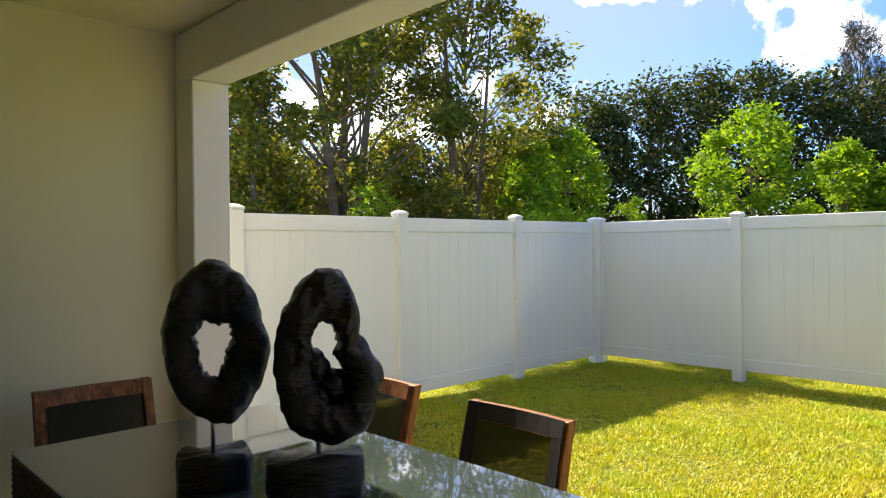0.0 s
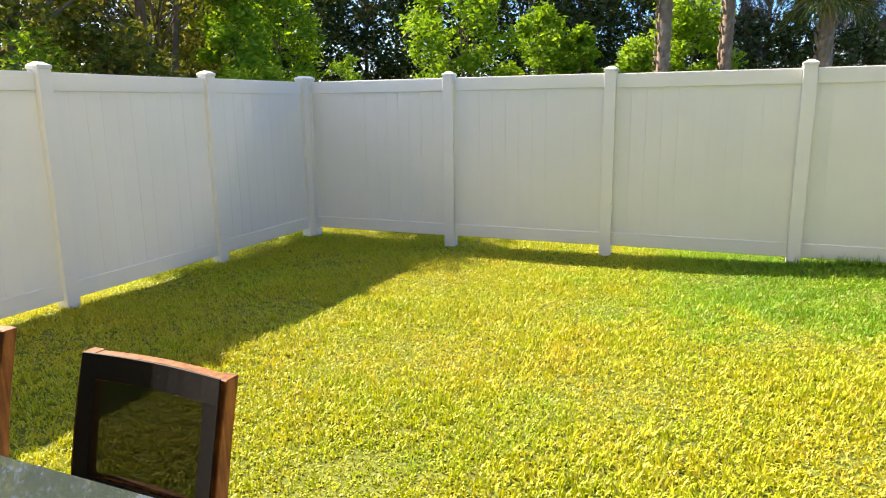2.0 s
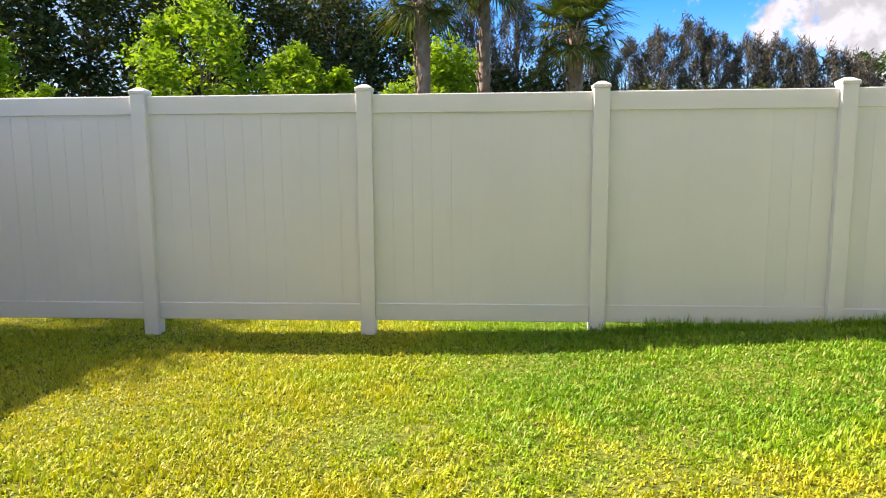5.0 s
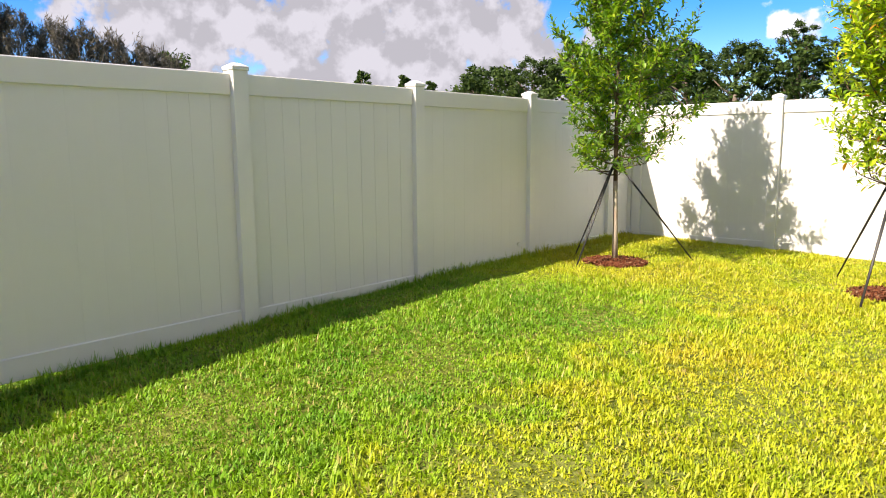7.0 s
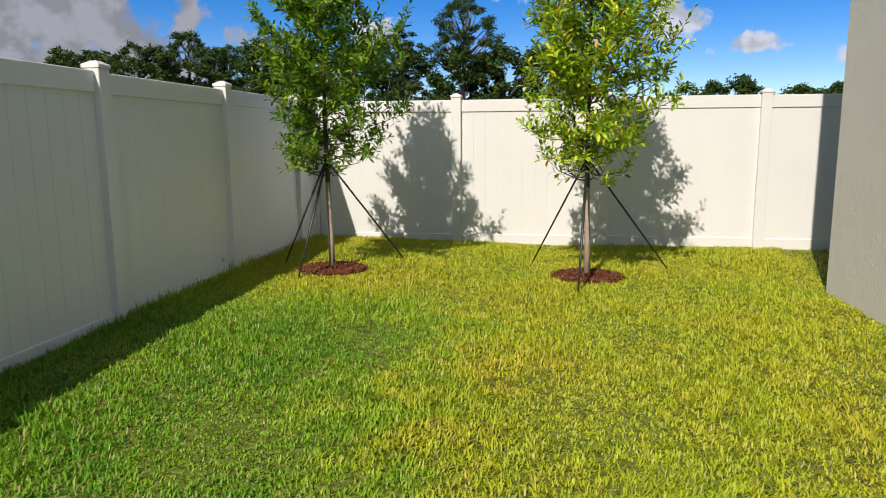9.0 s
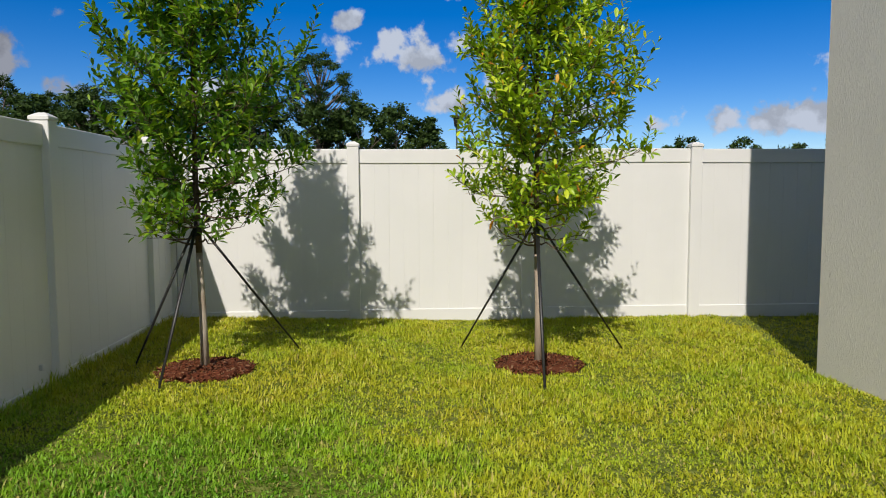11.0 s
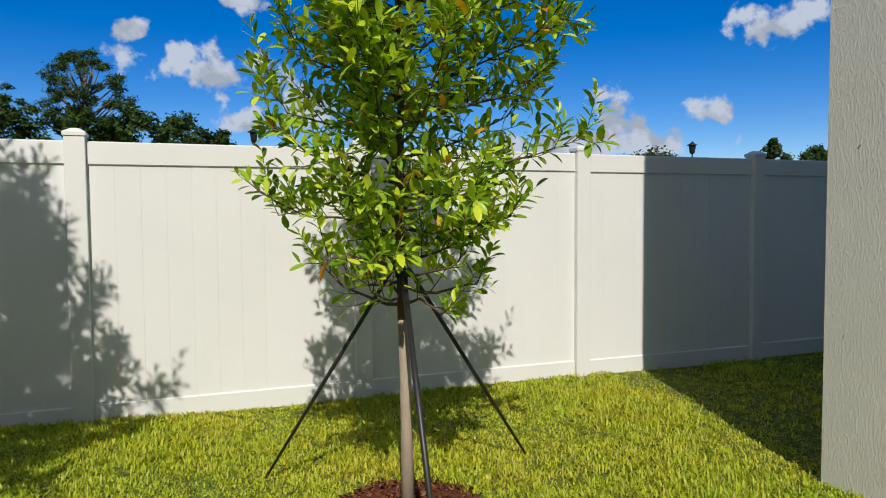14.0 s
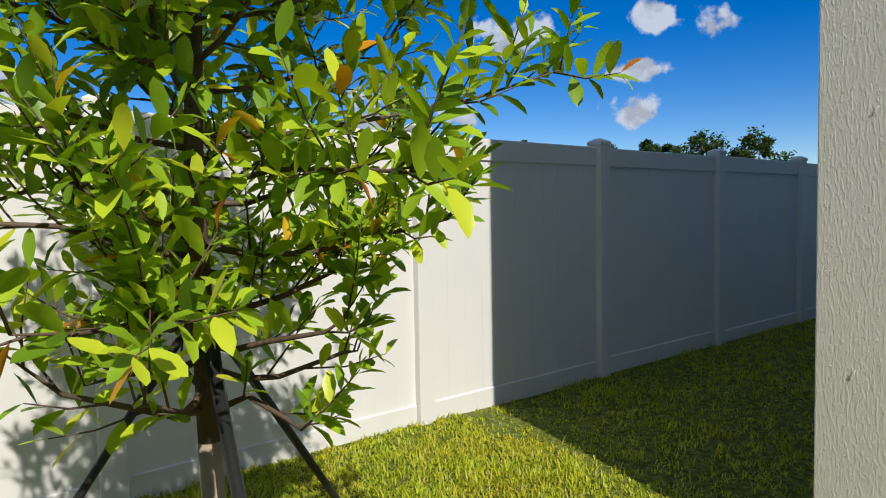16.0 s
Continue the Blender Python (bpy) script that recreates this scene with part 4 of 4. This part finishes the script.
def wild_tree(name, label, at, height, width, leaf, n, size, seed, base=0.35, clumps=26, trunk_r=0.16, bark=None, slim=0.45, hang=0.0, top_heavy=1.0, group="", clump=0.24, lean=(0, 0), forks=1, tall=1.0):
    rng = np.random.default_rng(seed)
    z0 = float(ground_z(min(max(at[0], -4), 12), min(max(at[1], -10), 9)))
    tree = thing(name, label, "tree", (*at, z0), 0, group)
    hb = height * base
    cs, rs = [], []
    for i in range(clumps):
        f = ((i + 0.5) / clumps) ** top_heavy
        z = hb + (height - hb) * f * 0.95
        w = width / 2 * (math.sin(math.pi * (0.16 + 0.80 * f)) ** 0.7)
        a = i * 2.39996 + rng.uniform(-0.5, 0.5)
        r = w * math.sqrt(rng.uniform(0.1, 1.0)) * 0.85
        cs.append((r * math.cos(a) + lean[0] * z, r * math.sin(a) + lean[1] * z, z))
        q = width * clump * rng.uniform(0.6, 1.2)
        rs.append((q, q, q * rng.uniform(0.55, 0.9) * tall))
    b = bmesh.new()
    for k in range(forks):
        ox, oy = (rng.uniform(-0.5, 0.5) * width * 0.35, rng.uniform(-0.5, 0.5) * width * 0.35) if forks > 1 else (0, 0)
        pts = [(ox * f + lean[0] * height * f + 0.05 * width * math.sin(3 * f + seed + k) * f, oy * f + lean[1] * height * f, height * 0.86 * f - 0.15 * (f == 0)) for f in (0, 0.15, 0.35, 0.6, 0.8, 1.0)]
        add_tube(b, pts, [trunk_r, trunk_r * 0.85, trunk_r * 0.7, trunk_r * 0.45, trunk_r * 0.25, trunk_r * 0.08], 8)
    part("trunk", b, bark or BARK_GREY, tree)
    b = bmesh.new()
    for c in cs:
        z1 = max(hb * 0.75, c[2] - rng.uniform(0.15, 0.35) * height)
        p0 = Vector((lean[0] * z1, lean[1] * z1, z1))
        p3 = Vector(c)
        pm = p0.lerp(p3, 0.5) + Vector((rng.uniform(-1, 1), rng.uniform(-1, 1), rng.uniform(-0.6, 0.6))) * width * 0.05
        q = trunk_r * 0.3
        add_tube(b, [p0, pm, p3], [q, q * 0.7, q * 0.2], 5)
    tagged(part("limb", b, bark or BARK_GREY, tree), kind="stuff")
    v, f = leaf_cloud(cs, rs, n, size, rng, slim, hang)
    tagged(raw("crown", v, f, leaf, tree), kind="stuff")
    return tree


def polar(eye, az, d):
    return (eye[0] + d * math.cos(math.radians(az)), eye[1] + d * math.sin(math.radians(az)))


E0, E5 = (0.12, 1.2), (3.27, 1.83)
wild_tree("tall_oak", "tall airy tree with forking grey limbs behind the fence", polar(E0, 54.5, 20), 11.5, 9.0, OLIVE_LEAF, 19000, 0.10, 1, 0.30, 46, 0.20, clump=0.12, forks=4)
wild_tree("leaning_tree", "airy tree with arching limbs behind the fence", polar(E0, 44, 22), 12.5, 8.5, OLIVE_LEAF, 19000, 0.10, 2, 0.35, 40, 0.12, clump=0.15, forks=3)
wild_tree("oak_sapling", "slender olive-green tree behind the fence", polar(E0, 61, 18), 6.8, 3.2, OLIVE_LEAF, 6500, 0.085, 3, 0.15, 24, 0.07)
for k, (az, d, h, w) in enumerate(((64, 19, 4.2, 4.0), (57.5, 21, 4.2, 4.0), (50.5, 21, 4.0, 4.2), (46.5, 20, 3.9, 3.4), (42.5, 24, 4.2, 4.5), (68, 20, 5.5, 5.0))):
    wild_tree("olive_shrub", "dense olive-green shrub below the taller trees", polar(E0, az, d), h, w, OLIVE_LEAF, 6000, 0.085, 20 + k, 0.05, 24, 0.05, group="shrubs behind the fence")
for k, (az, d, h, w) in enumerate(((38.6, 21, 5.0, 2.4), (35.6, 23, 5.6, 2.8))):
    wild_tree("lime_tree", "slim bright green tree among dark woodland", polar(E0, az, d), h, w, LIME_LEAF, 6500, 0.09, 30 + k, 0.12, 24, 0.06, group="bright green trees")
for k, (az, d, h, w) in enumerate(((21.5, 23.5, 6.0, 4.2), (15.6, 24.5, 4.9, 2.8), (12.6, 25, 4.3, 2.0), (8.2, 24, 3.6, 2.2), (4.8, 24.5, 4.9, 3.4))):
    wild_tree("lime_tree", "broad bright green tree in front of dark woodland", polar(E0, az, d), h, w, LIME_LEAF, int(2500 + 1500 * w), 0.095, 40 + k, 0.08, 26, 0.08, group="bright green trees")
for k, (az, d, h, w) in enumerate(((38.5, 15, 2.5, 1.1), (36.2, 16, 2.65, 1.3), (34.0, 16, 2.45, 1.2), (30.5, 18, 3.0, 1.4), (51.5, 17, 3.4, 2.2))):
    wild_tree("fern_shrub", "low yellow-green shrub peeping over the fence", polar(E0, az, d), h, w, LIME_LEAF, 1800, 0.08, 240 + k, 0.1, 16, 0.03, group="low shrubs at the fence", slim=0.25)
for k, (az, d, h, w) in enumerate(((33, 30, 8.2, 6.0), (29, 31, 8.9, 6.0), (25, 32, 9.4, 6.0), (21, 33, 9.6, 6.5), (17, 33, 9.0, 6.0), (12.5, 34, 8.6, 6.0), (8, 35, 8.2, 6.0), (37.5, 30, 6.8, 6.0), (42, 30, 6.5, 6.0), (48, 31, 6.2, 7.0), (55, 31, 6.0, 7.0), (62, 30, 6.5, 7.0))):
    wild_tree("woodland_tree", "dense dark green woodland tree", polar(E0, az, d), h, w, DARK_LEAF, 11000, 0.115, 60 + k, 0.08, 34, 0.15, group="dark woodland trees")
for k, (az, d, h) in enumerate(((14.5, 36, 12.0), (12, 36, 10.8), (6, 36, 10.0), (2.5, 36, 10.0), (-0.8, 37, 9.5), (-4.5, 37, 9.0))):
    wild_tree("casuarina", "tall wispy grey-green casuarina", polar(E0, az, d), h, 3.6, GREY_LEAF, 9000, 0.16, 80 + k, 0.06, 70, 0.10, slim=0.12, hang=-1.1, group="casuarinas", clump=0.13, forks=3, tall=2.6)
for k, (az, h) in enumerate(((-8.5, 7.2), (-11.0, 7.4), (-13.2, 7.9), (-15.5, 8.3), (-17.3, 7.6), (-19.6, 7.2), (-21.4, 7.0), (-23.2, 6.7), (-25.4, 6.3), (-27.0, 5.6))):
    wild_tree("casuarina", "wispy grey-brown casuarina against the sky", polar(E5, az, 38), h, 3.4, GREY_LEAF, 8500, 0.16, 90 + k, 0.06, 70, 0.07, slim=0.12, hang=-1.2, group="casuarinas", clump=0.11, forks=4, tall=2.8)
for k, (az, d, h, w) in enumerate(((3.5, 33, 5.8, 5.0), (-0.5, 33, 5.6, 5.0), (-4, 33, 5.4, 5.0), (-8, 34, 4.8, 5.0), (-12, 36, 4.6, 5.0), (-16, 37, 4.6, 5.0), (-20, 37, 4.4, 5.0), (-23.5, 38, 4.3, 5.0))):
    wild_tree("thicket_shrub", "dark olive shrub filling the foot of the casuarinas", polar(E5, az, d), h, w, DARK_LEAF, 4500, 0.13, 210 + k, 0.02, 26, 0.06, group="thicket below the casuarinas")


def pine(label, eye, az, d, el, w, seed, foot=0.55, n=9000, clumps=60):
    """A slash pine: bare trunk, arching limbs and a domed crown of needle tufts with gaps."""
    rng = np.random.default_rng(seed)
    at = polar(eye, az, d)
    h = 1.45 + d * math.tan(math.radians(el))
    tree = thing("pine_tree", label, "tree", (*at, -0.15), 0, "pines beyond the fence")
    lean = rng.uniform(-0.03, 0.03, 2)
    zc = h * foot
    add = bmesh.new()
    add_tube(add, [(lean[0] * h * f, lean[1] * h * f, h * 0.9 * f) for f in (0, 0.3, 0.6, 0.85, 1.0)], [0.20, 0.17, 0.13, 0.07, 0.02], 8)
    part("trunk", add, BARK_GREY, tree)
    limb, cs, rs = bmesh.new(), [], []
    for k in range(clumps):
        a = k * 2.39996 + rng.uniform(-0.4, 0.4)
        f = (k + 0.5) / clumps
        rr = w / 2 * math.sqrt(max(0.02, 1 - f ** 2.4)) * rng.uniform(0.55, 1.0)
        z = zc + (h - zc) * (f * 0.97 + 0.03) + rng.uniform(-0.03, 0.03) * h
        c = Vector((rr * math.cos(a) + lean[0] * z, rr * math.sin(a) + lean[1] * z, z))
        cs.append(tuple(c))
        q = w * rng.uniform(0.07, 0.12)
        rs.append((q, q, q * rng.uniform(0.55, 0.8)))
        if k % 2 == 0:
            zt = max(zc * 0.8, z - rng.uniform(0.10, 0.22) * h)
            p0 = Vector((lean[0] * zt, lean[1] * zt, zt))
            add_tube(limb, [p0, p0.lerp(c, 0.55) + Vector((0, 0, -0.1)), c], [0.06, 0.045, 0.015], 5)
    tagged(part("limb", limb, BARK_GREY, tree), kind="stuff")
    v, fc = leaf_cloud(cs, rs, n, 0.10 * d / 40, rng, 0.22, -0.3, 0.35)
    tagged(raw("crown", v, fc, PINE_LEAF, tree), kind="stuff")


EM, ES, EW = (5.22, 1.9), (6.28, -1.04), (5.81, -3.5)
pine("tall pine with a rounded open crown beyond the fence", ES, -83.0, 36, 11.4, 4.5, 150, 0.62, 12000, 70)
for k, (az, d, el, w) in enumerate(((-77.3, 38, 8.4, 3.4), (-60.8, 44, 7.8, 4.4), (-57.5, 42, 6.7, 4.2), (-63.8, 43, 7.0, 3.6), (-54.2, 45, 6.3, 3.2), (-52.0, 46, 5.5, 3.0), (-66.5, 40, 7.4, 4.4), (-69.5, 39, 7.6, 4.2), (-73.0, 38, 7.4, 4.0))):
    pine("dark green pine in the tree line beyond the fence", EM, az, d, el, w, 131 + k, 0.33, 9500, 64)
for k, (az, d, h, w) in enumerate(((-52.5, 44, 4.6, 4.0), (-55.5, 43, 4.8, 5.0), (-59, 42, 5.2, 5.0), (-62.5, 42, 5.2, 5.0), (-66, 40, 5.2, 5.0), (-70, 39, 5.2, 5.0), (-74, 38, 5.0, 5.0), (-78, 38, 4.9, 5.0), (-82, 38, 4.9, 5.0), (-85.5, 38, 5.0, 4.6))):
    wild_tree("thicket_shrub", "dark olive shrub filling the foot of the pines", polar(EM, az, d), h + 1.3, w, PINE_LEAF, 6500, 0.12, 310 + k, 0.02, 30, 0.06, group="thicket below the pines", clump=0.17)
for k, (az, d, el, w) in enumerate(((-89.6, 37, 7.7, 4.6), (-92.3, 37, 6.7, 3.6), (-85.0, 36, 7.3, 3.6))):
    wild_tree("round_tree", "rounded dark green tree beyond the fence", polar(ES, az, d), 1.45 + d * math.tan(math.radians(el)), w, PINE_LEAF, 7000, 0.11, 330 + k, 0.1, 44, 0.1, group="round trees beyond the fence", clump=0.15)
for k, (eye, az, d, el, w) in enumerate(((E5, -27.4, 52, 7.2, 4.0), (E5, -32.9, 56, 5.6, 1.8), (E5, -41.7, 56, 6.1, 2.6), (E5, -45.0, 56, 5.8, 2.4), (E5, -47.2, 56, 5.3, 2.0), (E5, -51.0, 54, 6.4, 4.0))):
    wild_tree("distant_tree", "small round dark green tree on the skyline", polar(eye, az, d), 1.4 + d * math.tan(math.radians(el)), w, PINE_LEAF, 4000, 0.13, 110 + k, 0.08, 30, 0.1, group="skyline trees", clump=0.17)
for k, (eye, az, d, el, w) in enumerate(((EM, -101.7, 52, 4.1, 3.4), (EM, -103.9, 52, 4.25, 3.0), (EM, -107.8, 54, 3.5, 4.0), (EM, -110.0, 54, 3.7, 3.4), (ES, -126.6, 52, 4.9, 5.2), (ES, -124.4, 52, 4.4, 4.0), (EW, -136.5, 50, 5.8, 2.8), (EW, -139.5, 52, 5.0, 4.0), (EW, -143.3, 52, 5.1, 3.6), (EW, -146.3, 50, 5.5, 3.2), (EW, -147.9, 50, 5.1, 3.0), (EW, -150.4, 48, 5.8, 5.0), (EW, -154.0, 48, 5.6, 5.0))):
    wild_tree("distant_tree", "rounded dark green tree on the skyline beyond the fence", polar(eye, az, d), 1.4 + d * math.tan(math.radians(el)), w, PINE_LEAF, 4500, 0.13, 170 + k, 0.2, 30, 0.14, group="skyline trees", clump=0.17)
for k in range(9):
    az = -99.5 - 3.9 * k
    wild_tree("skyline_shrub", "low dark hedge tree on the skyline beyond the fence", polar(EM, az, 56), 5.5 + 0.5 * math.sin(2.3 * k), 5.2, PINE_LEAF, 3000, 0.13, 350 + k, 0.05, 26, 0.08, group="skyline hedge", clump=0.15)


def sabal_palm(at, trunk_h, trunk_r, seed, spread=1.35):
    rng = np.random.default_rng(seed)
    z0 = -0.2
    palm = thing("sabal_palm", "sabal palm with a rough booted trunk and fan fronds", "palm", (*at, z0), 0, "palms beyond the fence")
    b = tube([(0.04 * math.sin(k + seed), 0.03 * math.cos(k), trunk_h * k / 5) for k in range(6)], [trunk_r * q for q in (1.15, 1.0, 0.95, 1.0, 1.05, 0.9)], 14)
    part("trunk", b, BARK_PALM, palm)
    b = bmesh.new()
    for k in range(110):
        a, z = k * 2.39996, trunk_h * (0.25 + 0.75 * k / 110)
        o = Vector((math.cos(a), math.sin(a), 0))
        s = Vector((-math.sin(a), math.cos(a), 0))
        p = o * trunk_r * 0.92 + Vector((0, 0, z))
        q = o * (trunk_r * 1.42) + s * rng.uniform(-0.06, 0.06) + Vector((0, 0, z + rng.uniform(0.12, 0.26)))
        add_tube(b, [p, (p + q) / 2 + o * 0.01, q], [0.05, 0.04, 0.018], 4, 0.4)
    tagged(part("boot", b, BARK_PALM, palm, "criss-cross dead leaf bases"), kind="stuff")
    vs, fs, st = [], [], bmesh.new()
    for k in range(34):
        a = k * 2.39996
        el = math.radians(75 - 125 * k / 34)
        d = Vector((math.cos(a) * math.cos(el), math.sin(a) * math.cos(el), math.sin(el)))
        p0 = Vector((0, 0, trunk_h))
        hub = p0 + d * spread * 0.55 + Vector((0, 0, -0.05))
        add_tube(st, [p0, (p0 + hub) / 2 + Vector((0, 0, 0.05)), hub], [0.02, 0.015, 0.010], 4)
        side = d.cross(Vector((0, 0, 1))).normalized()
        nrm = side.cross(d)
        for j in range(26):
            t = math.radians(-105 + 210 * j / 25)
            ln = spread * rng.uniform(0.62, 0.8) * (0.7 + 0.3 * math.cos(t))
            dd = (d * math.cos(t) + side * math.sin(t) + nrm * 0.25 * abs(math.sin(t))).normalized()
            tip = hub + dd * ln + Vector((0, 0, -0.30 * ln * rng.uniform(0.5, 1.3)))
            mid = hub + dd * ln * 0.55
            w = dd.cross(nrm).normalized() * 0.022
            o = len(vs)
            vs += [hub - w * 0.3, hub + w * 0.3, mid + w, mid - w, tip]
            fs += [(o, o + 1, o + 2, o + 3), (o + 3, o + 2, o + 4)]
    part("petiole", st, PALM_LEAF, palm)
    tagged(raw("frond", vs, fs, PALM_LEAF, palm), "stiff fan-shaped fronds", kind="stuff")


sabal_palm((20.9, 3.6), 5.6, 0.17, 1)
sabal_palm((22.2, 2.05), 6.4, 0.15, 2)
sabal_palm((20.4, -0.2), 4.55, 0.17, 3)


def street_lamp(at, h):
    lamp = thing("street_lamp", "black lantern street lamp far beyond the fence", "street lamp", (*at, -0.15), 0, "street lamps")
    part("pole", tube([(0, 0, 0), (0, 0, 0.6), (0, 0, 0.7), (0, 0, h - 0.8)], [0.12, 0.11, 0.06, 0.05], 10), IRON, lamp)
    part("lantern", tube([(0, 0, h - 0.8), (0, 0, h - 0.7), (0, 0, h - 0.25), (0, 0, h - 0.2)], [0.08, 0.17, 0.24, 0.24], 6), IRON, lamp)
    part("hood", tube([(0, 0, h - 0.2), (0, 0, h - 0.17), (0, 0, h - 0.05), (0, 0, h + 0.08)], [0.36, 0.34, 0.12, 0.02], 10), IRON, lamp)


street_lamp((-26.1, -40.6), 6.3)
street_lamp((2.7, -42.5), 6.4)

# ---- patio pavers, lawn ----
PAVER_ME = bpy.data.meshes.new("paver")
pb = box(-0.2, -0.2, -0.034, 0.2, 0.2, 0.0, 0.006)
pb.to_mesh(PAVER_ME)
pb.free()
PAVER_ME.materials.append(PAVER)
for i in range(10):
    for j in range(15):
        x, y = 2.45 - 0.41 * i, -0.92 + 0.41 * j
        if y > 4.86:
            continue
        shared("paver", PAVER_ME, patio, (x, y, random.uniform(-0.002, 0.002)))


def blades(n, area, seed, length, width, keep=None):
    rng = np.random.default_rng(seed)
    x, y = rng.uniform(area[0], area[1], n), rng.uniform(area[2], area[3], n)
    if keep is not None:
        ok = keep(x, y)
        x, y = x[ok], y[ok]
    per = 6
    m = len(x) // per
    tx, ty, ta, tl = x[:m], y[:m], rng.random(m) * 2 * np.pi, rng.uniform(0.72, 1.25, m)
    x = np.repeat(tx, per) + rng.normal(0, 0.019, m * per)
    y = np.repeat(ty, per) + rng.normal(0, 0.019, m * per)
    n = len(x)
    a = np.repeat(ta, per) + rng.normal(0, 1.1, n)
    lean = rng.uniform(0.2, 1.45, n)
    ln = rng.uniform(*length, n) * np.repeat(tl, per) * (0.8 + 0.35 * np.sin(3.1 * x + 1.3 * y) * np.sin(2.3 * y - 0.7 * x))
    o = np.stack([np.cos(a), np.sin(a), np.zeros(n)], -1)
    s = np.stack([-np.sin(a), np.cos(a), np.zeros(n)], -1)
    p = np.stack([x, y, ground_z(x, y) - 0.006], -1)
    up = np.array([0, 0, 1.0])
    mid = p + (o * np.sin(lean * 0.6)[:, None] + up * np.cos(lean * 0.6)[:, None]) * (ln * 0.55)[:, None]
    tip = mid + (o * np.sin(lean * 1.3)[:, None] + up * np.cos(lean * 1.3)[:, None]) * (ln * 0.5)[:, None]
    w = (rng.uniform(*width, n) / 2)[:, None]
    v = np.stack([p - s * w * 0.7, p + s * w * 0.7, mid + s * w, mid - s * w, tip], 1).reshape(-1, 3)
    k = (np.arange(n) * 5)[:, None]
    f = np.concatenate([k + np.array(q) for q in ((0, 1, 2), (0, 2, 3), (3, 2, 4))])
    return v, f


def lawn_keep(x, y):
    ok = (x > 2.74 + 0.05 * np.sin(7 * y)) & ~((x < 3.03) & (y < -1.1) & (y > -4.95))
    bare = np.sin(5.3 * x + 2.1 * np.sin(3.1 * y)) * np.sin(4.7 * y + 1.7 * np.sin(2.9 * x)) > 0.86
    rng = np.random.default_rng(77)
    ok &= ~(bare & (rng.random(len(x)) < 0.4))
    for c in (T1, T2):
        ok &= np.hypot(x - c[0], y - c[1]) > 0.36 + 0.05 * np.sin(9 * np.arctan2(y - c[1], x - c[0]))
    return ok


v, f = blades(740000, (2.7, 9.4, -7.6, 7.1), 5, (0.030, 0.062), (0.0058, 0.0105), lawn_keep)
tagged(raw("lawn", v, f, GRASS), "thick yellow-green lawn grass with dry patches", "grass", kind="stuff")
v, f = blades(26000, (-3.5, 2.75, -7.6, -4.95), 6, (0.035, 0.07), (0.005, 0.009))
tagged(raw("side_lawn", v, f, GRASS), "lawn grass in the shade beside the house", "grass", kind="stuff")
v, f = blades(9000, (8.60, 8.73, -7.3, 1.0), 7, (0.06, 0.14), (0.004, 0.007))
tagged(raw("fence_grass", v, f, GRASS), "taller untrimmed grass along the foot of the fence", "grass", kind="stuff")
